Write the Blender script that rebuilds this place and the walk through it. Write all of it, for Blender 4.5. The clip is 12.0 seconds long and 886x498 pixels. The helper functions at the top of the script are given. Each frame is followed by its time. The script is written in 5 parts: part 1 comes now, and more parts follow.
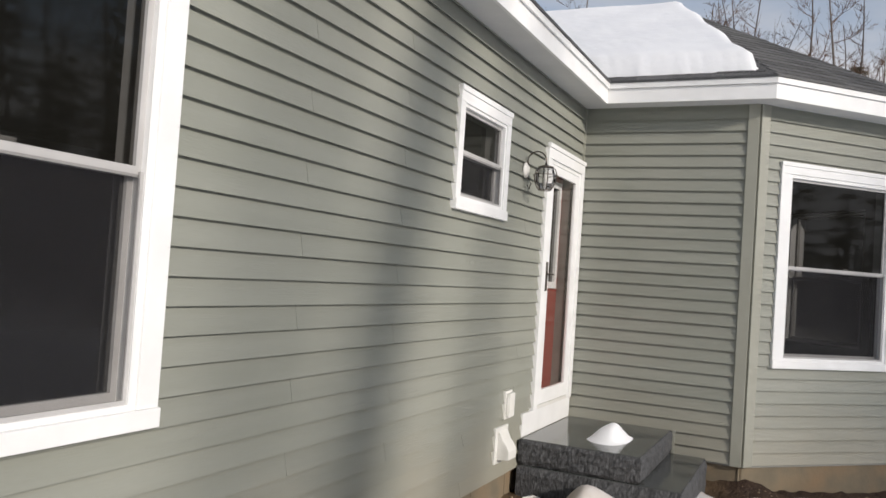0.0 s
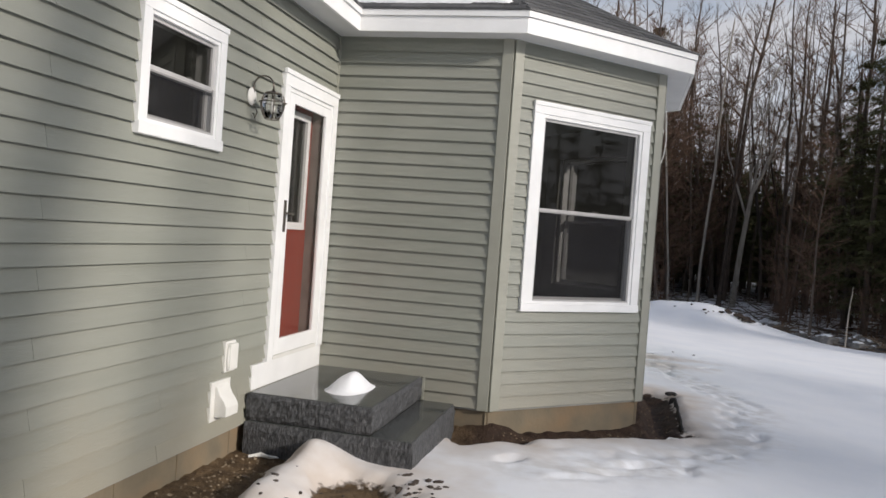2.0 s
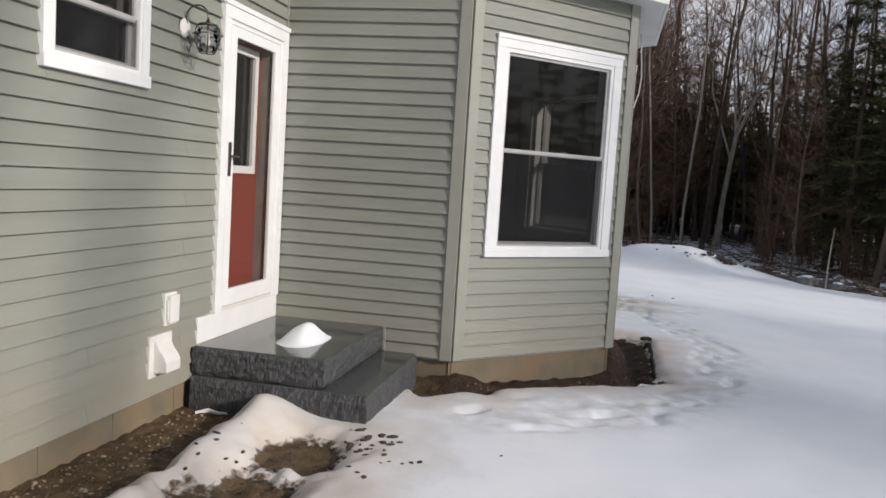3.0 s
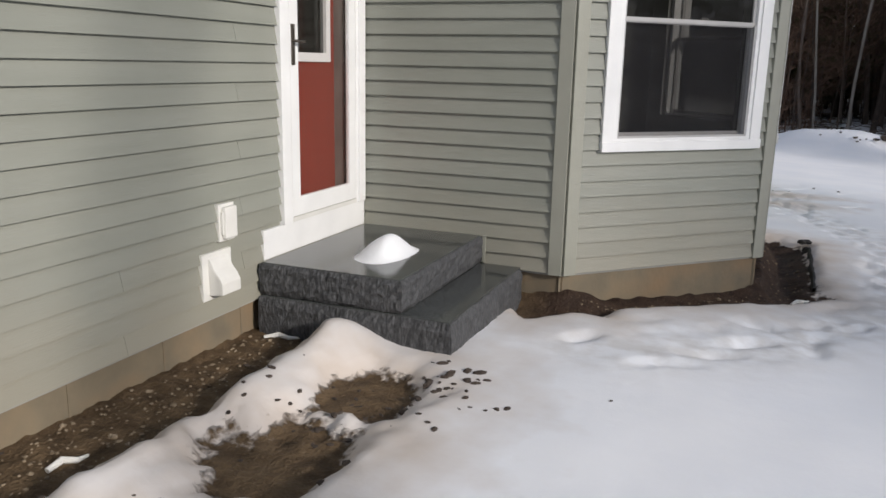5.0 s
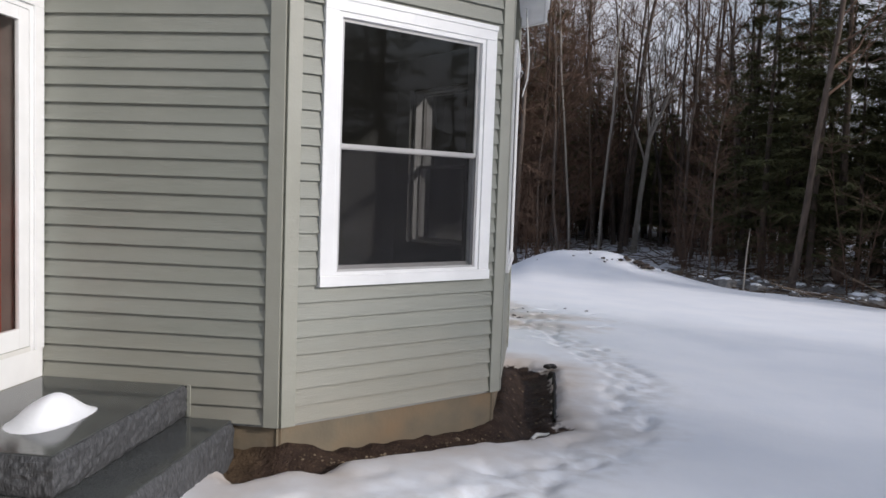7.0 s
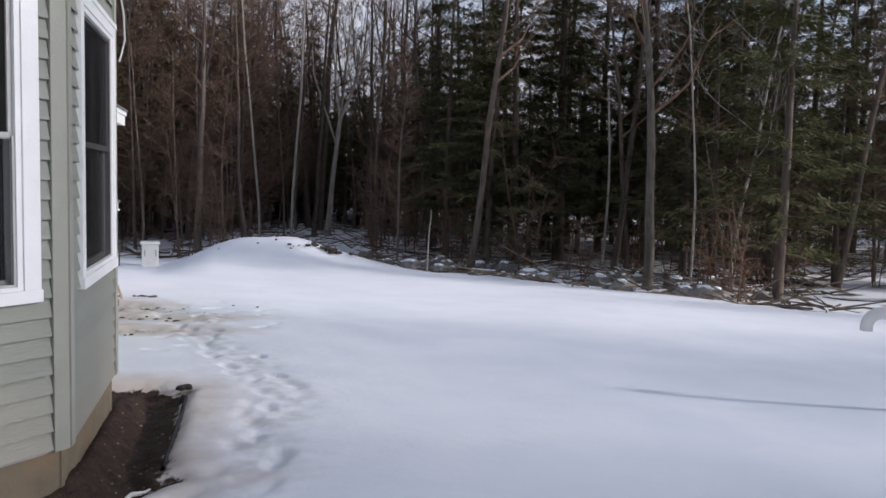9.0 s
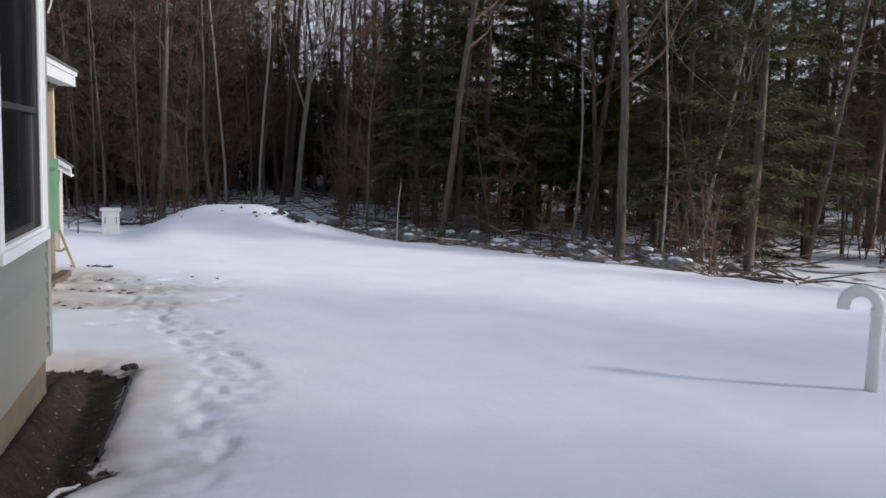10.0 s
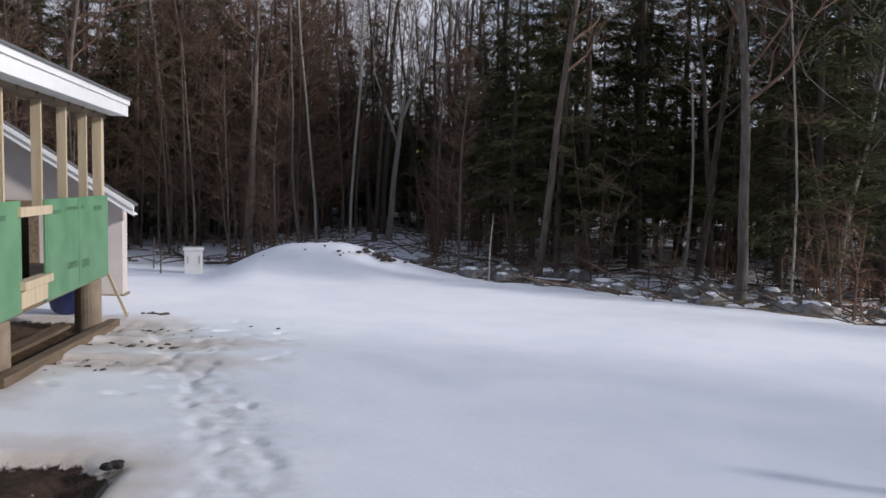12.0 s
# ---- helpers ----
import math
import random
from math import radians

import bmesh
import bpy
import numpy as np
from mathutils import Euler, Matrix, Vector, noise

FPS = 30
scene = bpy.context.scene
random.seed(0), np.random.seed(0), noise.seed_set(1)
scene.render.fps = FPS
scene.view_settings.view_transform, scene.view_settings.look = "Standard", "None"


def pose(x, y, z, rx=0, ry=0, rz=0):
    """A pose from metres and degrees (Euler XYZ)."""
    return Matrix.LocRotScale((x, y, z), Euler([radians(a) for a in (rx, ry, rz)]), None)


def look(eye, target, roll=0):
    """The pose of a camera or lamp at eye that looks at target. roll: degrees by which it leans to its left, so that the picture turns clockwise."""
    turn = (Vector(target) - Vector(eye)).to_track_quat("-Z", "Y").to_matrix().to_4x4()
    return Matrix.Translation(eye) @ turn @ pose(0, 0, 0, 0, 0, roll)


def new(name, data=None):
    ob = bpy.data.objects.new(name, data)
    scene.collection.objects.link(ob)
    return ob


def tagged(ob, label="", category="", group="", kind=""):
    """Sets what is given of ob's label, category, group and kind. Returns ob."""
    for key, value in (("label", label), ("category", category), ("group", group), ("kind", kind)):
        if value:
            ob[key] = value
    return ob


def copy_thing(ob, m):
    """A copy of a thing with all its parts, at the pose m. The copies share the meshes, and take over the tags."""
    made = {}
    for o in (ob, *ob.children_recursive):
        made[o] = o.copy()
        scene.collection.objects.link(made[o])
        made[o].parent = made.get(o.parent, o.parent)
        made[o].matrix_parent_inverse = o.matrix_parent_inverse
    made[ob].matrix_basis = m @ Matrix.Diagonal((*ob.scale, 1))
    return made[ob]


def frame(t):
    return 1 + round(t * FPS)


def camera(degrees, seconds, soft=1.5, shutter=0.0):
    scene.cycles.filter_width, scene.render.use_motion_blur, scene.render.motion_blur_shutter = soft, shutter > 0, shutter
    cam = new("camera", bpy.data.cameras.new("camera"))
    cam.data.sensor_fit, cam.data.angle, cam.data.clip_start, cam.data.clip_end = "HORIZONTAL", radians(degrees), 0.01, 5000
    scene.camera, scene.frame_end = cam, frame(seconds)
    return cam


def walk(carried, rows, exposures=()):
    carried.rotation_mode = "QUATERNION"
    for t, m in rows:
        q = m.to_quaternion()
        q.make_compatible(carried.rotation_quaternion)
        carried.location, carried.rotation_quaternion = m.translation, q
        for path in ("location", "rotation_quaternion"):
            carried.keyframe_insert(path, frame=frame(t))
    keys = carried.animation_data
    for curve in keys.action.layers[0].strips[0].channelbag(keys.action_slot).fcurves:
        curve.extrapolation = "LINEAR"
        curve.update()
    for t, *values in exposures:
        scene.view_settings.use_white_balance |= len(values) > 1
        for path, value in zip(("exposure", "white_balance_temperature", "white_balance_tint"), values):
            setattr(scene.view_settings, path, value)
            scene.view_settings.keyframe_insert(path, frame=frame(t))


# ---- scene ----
cam = camera(58.5, 12.0, soft=1.6)
PATH = [
    (0, (1.976, -6.939, 1.679), (1.117, -5.134, 1.742), 3.9),
    (0.5, (2.048, -6.781, 1.642), (1.314, -4.924, 1.753), 4.3),
    (1, (2.264, -6.642, 1.672), (1.614, -4.752, 1.754), 4.4),
    (1.5, (2.417, -6.516, 1.677), (1.863, -4.594, 1.703), 4.1),
    (2, (2.455, -6.263, 1.676), (2.008, -4.314, 1.636), 4.2),
    (2.5, (2.52, -6.107, 1.661), (2.138, -4.146, 1.561), 4.0),
    (3, (2.589, -5.917, 1.666), (2.185, -3.966, 1.492), 3.6),
    (3.5, (2.631, -5.636, 1.671), (2.122, -3.72, 1.409), 2.8),
    (5.3, (2.606, -4.889, 1.617), (1.881, -3.083, 1.155), 1.2),
    (5.5, (2.6, -4.813, 1.622), (1.941, -2.977, 1.181), 1.5),
    (6, (2.747, -4.582, 1.628), (2.208, -2.686, 1.286), 1.5),
    (6.5, (2.804, -4.502, 1.635), (2.432, -2.549, 1.414), 1.8),
    (8.3, (3.377, -3.779, 1.762), (3.546, -1.788, 1.679), 2.1),
    (8.5, (3.447, -3.674, 1.761), (3.714, -1.695, 1.656), 2.0),
    (9, (3.563, -3.33, 1.748), (4.068, -1.402, 1.584), 1.6),
    (9.5, (3.606, -3.186, 1.772), (4.201, -1.289, 1.555), 2.4),
    (10, (3.73, -2.978, 1.757), (4.303, -1.077, 1.515), 2.2),
    (10.5, (3.831, -2.7, 1.775), (4.375, -0.79, 1.534), 2.0),
    (11, (3.944, -2.401, 1.796), (4.439, -0.475, 1.58), 1.8),
    (11.5, (4.064, -1.759, 1.743), (4.479, 0.19, 1.562), 1.6),
    (12, (4.324, -1.26, 1.691), (4.653, 0.706, 1.53), 1.3),
]
walk(cam, [(t, look(eye, target, roll)) for t, eye, target, roll in PATH], [(0.0, -0.12, 6720, 12), (3.0, -0.14, 6650, 12), (5.5, -0.20, 6540, 12), (6.5, -0.17, 6440, 13), (8.5, 0.02, 6260, 15), (12.0, -0.08, 6240, 15)])

SUN_DIR = Vector((0.92, -0.40, 0.40)).normalized()
sun = new("sun", bpy.data.lights.new("sun", "SUN"))
sun.data.energy, sun.data.angle, sun.data.color = 3.8, radians(5.0), (1.0, 0.95, 0.88)
sun.matrix_world = look((20, -20, 20), Vector((20, -20, 20)) - SUN_DIR)

world = bpy.data.worlds.new("sky")
scene.world = world
world.use_nodes = True
wn = world.node_tree.nodes
wl = world.node_tree.links
sky = wn.new("ShaderNodeTexSky")
sky.sky_type, sky.sun_disc = "NISHITA", False
sky.dust_density, sky.ozone_density = 0.3, 1.5
sky.sun_elevation = math.asin(SUN_DIR.z)
sky.sun_rotation = math.atan2(SUN_DIR.x, SUN_DIR.y)
wco = wn.new("ShaderNodeTexCoord")
wmap = wn.new("ShaderNodeMapping")
wmap.inputs["Scale"].default_value = (1.0, 1.0, 2.6)
wnoise = wn.new("ShaderNodeTexNoise")
wnoise.inputs["Scale"].default_value, wnoise.inputs["Detail"].default_value = 2.6, 7
wramp = wn.new("ShaderNodeMapRange")
wramp.inputs["From Min"].default_value, wramp.inputs["From Max"].default_value = 0.38, 0.62
wramp.inputs["To Max"].default_value = 0.9
wmix = wn.new("ShaderNodeMix")
wmix.data_type = "RGBA"
wmix.inputs["B"].default_value = (4.7, 4.85, 5.2, 1)
wl.new(wco.outputs["Generated"], wmap.inputs["Vector"])
wl.new(wmap.outputs["Vector"], wnoise.inputs["Vector"])
wl.new(wnoise.outputs["Fac"], wramp.inputs["Value"])
wsep = wn.new("ShaderNodeSeparateXYZ")
whaze = wn.new("ShaderNodeMapRange")
whaze.inputs["From Min"].default_value, whaze.inputs["From Max"].default_value = 0.30, 0.12
whaze.inputs["To Max"].default_value = 0.8
wsum = wn.new("ShaderNodeMath")
wsum.use_clamp = True
wl.new(wco.outputs["Generated"], wsep.inputs["Vector"])
wl.new(wsep.outputs["Z"], whaze.inputs["Value"])
wl.new(wramp.outputs["Result"], wsum.inputs[0])
wl.new(whaze.outputs["Result"], wsum.inputs[1])
wl.new(wsum.outputs["Value"], wmix.inputs["Factor"])
wl.new(sky.outputs["Color"], wmix.inputs["A"])
wl.new(wmix.outputs["Result"], wn["Background"].inputs["Color"])
wn["Background"].inputs["Strength"].default_value = 0.135


# ---------------------------------------------------------------- materials
def surface(name, c1, c2, scale=6.0, rough=0.6, bump=0.2, bump_scale=60.0, stretch=(1, 1, 1), metal=0.0, per_piece=0.0,
            stain=None, stain_scale=1.2, stain_amount=0.35, detail=6.0, spec=0.5, foot_tone=None):
    """Two colours mixed by noise, an optional stain, a tint from piece to piece, and fine relief."""
    m = bpy.data.materials.new(name)
    m.use_nodes = True
    n, l = m.node_tree.nodes, m.node_tree.links
    b = n["Principled BSDF"]
    co = n.new("ShaderNodeTexCoord")
    mp = n.new("ShaderNodeMapping")
    mp.inputs["Scale"].default_value = stretch
    l.new(co.outputs["Object"], mp.inputs["Vector"])
    n1 = n.new("ShaderNodeTexNoise")
    n1.inputs["Scale"].default_value, n1.inputs["Detail"].default_value = scale, detail
    l.new(mp.outputs["Vector"], n1.inputs["Vector"])
    r1 = n.new("ShaderNodeMapRange")
    r1.inputs["From Min"].default_value, r1.inputs["From Max"].default_value = 0.32, 0.68
    l.new(n1.outputs["Fac"], r1.inputs["Value"])
    mix = n.new("ShaderNodeMix")
    mix.data_type = "RGBA"
    mix.inputs["A"].default_value, mix.inputs["B"].default_value = (*c1, 1), (*c2, 1)
    l.new(r1.outputs["Result"], mix.inputs["Factor"])
    out = mix.outputs["Result"]
    if stain:
        n2 = n.new("ShaderNodeTexNoise")
        n2.inputs["Scale"].default_value, n2.inputs["Detail"].default_value = stain_scale, 4
        l.new(co.outputs["Object"], n2.inputs["Vector"])
        r2 = n.new("ShaderNodeMapRange")
        r2.inputs["From Min"].default_value, r2.inputs["From Max"].default_value = 0.48, 0.75
        r2.inputs["To Max"].default_value = stain_amount
        l.new(n2.outputs["Fac"], r2.inputs["Value"])
        mx = n.new("ShaderNodeMix")
        mx.data_type = "RGBA"
        mx.inputs["B"].default_value = (*stain, 1)
        l.new(r2.outputs["Result"], mx.inputs["Factor"])
        l.new(out, mx.inputs["A"])
        out = mx.outputs["Result"]
    # another colour that fades in towards the bottom, with a wavering upper limit
    if foot_tone:
        colour, foot, top, most = foot_tone
        xyz = n.new("ShaderNodeSeparateXYZ")
        l.new(co.outputs["Object"], xyz.inputs["Vector"])
        n4 = n.new("ShaderNodeTexNoise")
        n4.inputs["Scale"].default_value, n4.inputs["Detail"].default_value = 2.2, 5
        l.new(co.outputs["Object"], n4.inputs["Vector"])
        wob = n.new("ShaderNodeMath")
        wob.operation = "MULTIPLY_ADD"
        wob.inputs[1].default_value, wob.inputs[2].default_value = 0.7, -0.35
        l.new(n4.outputs["Fac"], wob.inputs[0])
        add = n.new("ShaderNodeMath")
        l.new(xyz.outputs["Z"], add.inputs[0])
        l.new(wob.outputs["Value"], add.inputs[1])
        r4 = n.new("ShaderNodeMapRange")
        r4.inputs["From Min"].default_value, r4.inputs["From Max"].default_value = top, foot
        r4.inputs["To Max"].default_value = most
        l.new(add.outputs["Value"], r4.inputs["Value"])
        mx4 = n.new("ShaderNodeMix")
        mx4.data_type = "RGBA"
        mx4.inputs["B"].default_value = (*colour, 1)
        l.new(r4.outputs["Result"], mx4.inputs["Factor"])
        l.new(out, mx4.inputs["A"])
        out = mx4.outputs["Result"]
    if per_piece:
        oi = n.new("ShaderNodeObjectInfo")
        rr = n.new("ShaderNodeMapRange")
        rr.inputs["To Min"].default_value, rr.inputs["To Max"].default_value = 1 - per_piece, 1 + per_piece
        l.new(oi.outputs["Random"], rr.inputs["Value"])
        hs = n.new("ShaderNodeHueSaturation")
        l.new(rr.outputs["Result"], hs.inputs["Value"])
        l.new(out, hs.inputs["Color"])
        out = hs.outputs["Color"]
    l.new(out, b.inputs["Base Color"])
    b.inputs["Roughness"].default_value, b.inputs["Metallic"].default_value = rough, metal
    b.inputs["Specular IOR Level"].default_value = spec
    if bump:
        n3 = n.new("ShaderNodeTexNoise")
        n3.inputs["Scale"].default_value, n3.inputs["Detail"].default_value = bump_scale, 5
        l.new(mp.outputs["Vector"], n3.inputs["Vector"])
        bp = n.new("ShaderNodeBump")
        bp.inputs["Strength"].default_value, bp.inputs["Distance"].default_value = bump, 0.02
        l.new(n3.outputs["Fac"], bp.inputs["Height"])
        l.new(bp.outputs["Normal"], b.inputs["Normal"])
    return m


def glass(name, tint, veil=0.0):
    m = bpy.data.materials.new(name)
    m.use_nodes = True
    n, l = m.node_tree.nodes, m.node_tree.links
    n.remove(n["Principled BSDF"])
    tr, gl, fr, mx = n.new("ShaderNodeBsdfTransparent"), n.new("ShaderNodeBsdfGlossy"), n.new("ShaderNodeFresnel"), n.new("ShaderNodeMixShader")
    tr.inputs["Color"].default_value = (tint, tint, tint, 1)
    gl.inputs["Roughness"].default_value = 0.03
    fr.inputs["IOR"].default_value = 1.5
    l.new(fr.outputs["Fac"], mx.inputs["Fac"])
    l.new(tr.outputs["BSDF"], mx.inputs[1])
    l.new(gl.outputs["BSDF"], mx.inputs[2])
    # matte veil mixed over the pane, a painted haze that lifts its darks
    df, m2 = n.new("ShaderNodeBsdfDiffuse"), n.new("ShaderNodeMixShader")
    df.inputs["Color"].default_value = (0.26, 0.25, 0.21, 1)
    m2.inputs["Fac"].default_value = veil
    l.new(mx.outputs["Shader"], m2.inputs[1])
    l.new(df.outputs["BSDF"], m2.inputs[2])
    l.new(m2.outputs["Shader"], n["Material Output"].inputs["Surface"])
    return m


SIDING = surface("siding", (0.242, 0.250, 0.212), (0.272, 0.279, 0.240), 3.0, 0.55, 0.12, 55, (0.25, 1, 3), per_piece=0.03,
                 stain=(0.36, 0.35, 0.30), stain_scale=0.9, stain_amount=0.3, foot_tone=((0.33, 0.29, 0.22), 0.25, 0.80, 0.45))
POST = surface("corner_trim", (0.30, 0.30, 0.25), (0.33, 0.33, 0.28), 4, 0.5, 0.08, 70)
WHITE = surface("white_trim", (0.80, 0.80, 0.79), (0.86, 0.86, 0.85), 5, 0.42, 0.05, 50, stain=(0.70, 0.70, 0.68), stain_amount=0.2)
VINYL = surface("vinyl_sash", (0.42, 0.41, 0.40), (0.50, 0.49, 0.48), 6, 0.35, 0.04, 60)
SOFFIT = surface("soffit_panel", (0.66, 0.66, 0.66), (0.72, 0.72, 0.72), 4, 0.5, 0.06, 30)
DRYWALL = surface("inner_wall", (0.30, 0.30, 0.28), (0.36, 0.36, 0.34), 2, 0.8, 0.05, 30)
CONCRETE = surface("foundation", (0.165, 0.138, 0.098), (0.24, 0.195, 0.130), 4, 0.85, 0.14, 30, stain=(0.24, 0.155, 0.085), stain_scale=2.0, stain_amount=0.7)
RED = surface("red_door", (0.215, 0.038, 0.024), (0.265, 0.052, 0.034), 5, 0.42, 0.08, 40, (1, 1, 0.2))
GRANITE_TOP = surface("granite_sawn", (0.058, 0.064, 0.062), (0.098, 0.104, 0.10), 120, 0.09, 0.02, 160, stain=(0.05, 0.052, 0.054), stain_scale=1.6, stain_amount=0.8)
GRANITE_ROUGH = surface("granite_split", (0.030, 0.031, 0.033), (0.105, 0.107, 0.112), 60, 0.7, 0.9, 45, (1.3, 1.3, 0.55), stain=(0.05, 0.05, 0.052), stain_scale=5, stain_amount=0.5)
SHINGLE = surface("asphalt_shingle", (0.075, 0.076, 0.078), (0.14, 0.138, 0.135), 60, 0.9, 0.5, 180, per_piece=0.28)
METAL_DARK = surface("bronze_metal", (0.09, 0.076, 0.064), (0.17, 0.15, 0.13), 20, 0.35, 0.1, 60, metal=0.8)
STEEL = surface("drip_metal", (0.05, 0.05, 0.052), (0.08, 0.08, 0.08), 20, 0.5, 0.1, 60)
PLASTIC = surface("white_plastic", (0.70, 0.69, 0.65), (0.76, 0.75, 0.71), 8, 0.45, 0.05, 60)
LUMBER = surface("new_lumber", (0.50, 0.40, 0.26), (0.62, 0.51, 0.35), 5, 0.65, 0.2, 40, (3, 3, 0.25), per_piece=0.12)
GREEN = surface("green_sheathing", (0.115, 0.26, 0.135), (0.15, 0.31, 0.17), 2.5, 0.55, 0.08, 30, stain=(0.06, 0.20, 0.09), stain_scale=2.4, stain_amount=0.6)
TUBE = surface("pier_tube", (0.22, 0.17, 0.12), (0.33, 0.26, 0.19), 5, 0.85, 0.3, 30, stain=(0.12, 0.08, 0.05), stain_scale=2, stain_amount=0.6)
PRINT = surface("faded_print", (0.05, 0.12, 0.06), (0.10, 0.22, 0.12), 14, 0.6, 0.05, 30)
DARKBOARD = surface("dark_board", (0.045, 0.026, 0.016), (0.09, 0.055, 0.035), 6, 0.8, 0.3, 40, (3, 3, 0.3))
TARWOOD = surface("damp_timber", (0.12, 0.085, 0.055), (0.22, 0.16, 0.10), 6, 0.8, 0.4, 40, (3, 0.3, 3))
BLUE = surface("blue_plastic", (0.015, 0.03, 0.14), (0.03, 0.05, 0.20), 5, 0.4, 0.1, 30)
GREYWALL = surface("grey_wall", (0.47, 0.42, 0.39), (0.54, 0.485, 0.45), 2.5, 0.7, 0.15, 30)
BARK = surface("bark_grey", (0.078, 0.060, 0.048), (0.155, 0.122, 0.100), 3, 0.9, 0.9, 14, (4, 4, 0.7), per_piece=0.35)
BARK_MID = surface("bark_mid", (0.072, 0.060, 0.050), (0.145, 0.122, 0.102), 3, 0.9, 0.9, 14, (4, 4, 0.7), per_piece=0.15)
BARK_PALE = surface("bark_pale", (0.23, 0.205, 0.175), (0.37, 0.335, 0.29), 3, 0.9, 0.7, 14, (4, 4, 0.7), per_piece=0.15)
BARK_DARK = surface("bark_dark", (0.050, 0.036, 0.028), (0.11, 0.082, 0.064), 3, 0.9, 0.9, 14, (4, 4, 0.7), per_piece=0.3)
TWIGS = surface("twig_brown", (0.105, 0.066, 0.046), (0.175, 0.112, 0.080), 2, 0.9, 0, per_piece=0.35, spec=0.2)
NEEDLES = surface("needles", (0.078, 0.082, 0.038), (0.125, 0.120, 0.060), 0.6, 0.85, 0, per_piece=0.35, spec=0.12)
DEADLEAF = surface("dry_leaves", (0.13, 0.068, 0.040), (0.20, 0.11, 0.065), 3, 0.8, 0, per_piece=0.3)
LITTER = surface("brushwood", (0.07, 0.05, 0.035), (0.16, 0.12, 0.085), 8, 0.9, 0.3, 30)
SOILSTONE = surface("soil_stone", (0.13, 0.095, 0.06), (0.32, 0.25, 0.17), 9, 0.9, 0.4, 40)
JAMB = surface("jamb_shade_grey", (0.20, 0.175, 0.155), (0.27, 0.24, 0.215), 5, 0.6, 0.1, 30)
STONE = surface("field_stone", (0.14, 0.13, 0.12), (0.26, 0.245, 0.225), 9, 0.85, 0.5, 40, per_piece=0.25)
ROOFSNOW = surface("roof_snow", (0.86, 0.87, 0.89), (0.91, 0.92, 0.93), 3, 0.6, 0.25, 12)
FABRIC = surface("black_fabric", (0.012, 0.011, 0.011), (0.03, 0.028, 0.026), 20, 0.8, 0.3, 60)
CABLE = surface("cable_white", (0.6, 0.6, 0.58), (0.7, 0.7, 0.68), 20, 0.5, 0)
PANE = glass("window_glass", 0.25, 0.025)
PANE_CLEAR = glass("storm_glass", 0.9)


def mesh_screen(name, open_share, wire=0.035):
    """Dark woven screen: part open, part dull dark wire."""
    m = bpy.data.materials.new(name)
    m.use_nodes = True
    n, l = m.node_tree.nodes, m.node_tree.links
    n.remove(n["Principled BSDF"])
    tr, df, mx = n.new("ShaderNodeBsdfTransparent"), n.new("ShaderNodeBsdfDiffuse"), n.new("ShaderNodeMixShader")
    df.inputs["Color"].default_value = (wire, wire, wire * 1.1, 1)
    mx.inputs["Fac"].default_value = 1 - open_share
    l.new(tr.outputs["BSDF"], mx.inputs[1])
    l.new(df.outputs["BSDF"], mx.inputs[2])
    l.new(mx.outputs["Shader"], n["Material Output"].inputs["Surface"])
    return m


SCREEN = mesh_screen("insect_screen", 0.62)
SCREEN_DENSE = mesh_screen("insect_screen_dense", 0.25, 0.016)


# ---------------------------------------------------------------- mesh helpers
def part(name, bm, material, parent=None, label="", bevel=0.0, smooth=False, m=None):
    """One mesh object from a bmesh, under a thing or a part."""
    if bevel:
        bmesh.ops.bevel(bm, geom=bm.edges[:], offset=bevel, segments=2, affect="EDGES", profile=0.6)
    me = bpy.data.meshes.new(name)
    bm.to_mesh(me)
    bm.free()
    if smooth:
        me.shade_smooth()
    if material:
        me.materials.append(material)
    ob = new(name, me)
    if parent:
        ob.parent = parent
    if m is not None:
        ob.matrix_basis = m
    if label:
        ob["label"] = label
    return ob


def thing(name, m, label, category, group="", kind=""):
    return_ob = new(name)
    return_ob.empty_display_size = 0.1
    return_ob.matrix_basis = m
    return tagged(return_ob, label, category, group, kind)


def box(bm, x0, x1, y0, y1, z0, z1):
    c = bmesh.ops.create_cube(bm, size=1.0)["verts"]
    for v in c:
        v.co = Vector(((x0 + x1) / 2 + v.co.x * (x1 - x0), (y0 + y1) / 2 + v.co.y * (y1 - y0), (z0 + z1) / 2 + v.co.z * (z1 - z0)))
    return c


def sheet(x0, x1, y, z0, z1):
    """A pane of glass, facing outdoors."""
    bm = bmesh.new()
    bm.faces.new([bm.verts.new(p) for p in ((x0, y, z0), (x1, y, z0), (x1, y, z1), (x0, y, z1))])
    return bm


def boxed(x0, x1, y0, y1, z0, z1):
    bm = bmesh.new()
    box(bm, x0, x1, y0, y1, z0, z1)
    return bm


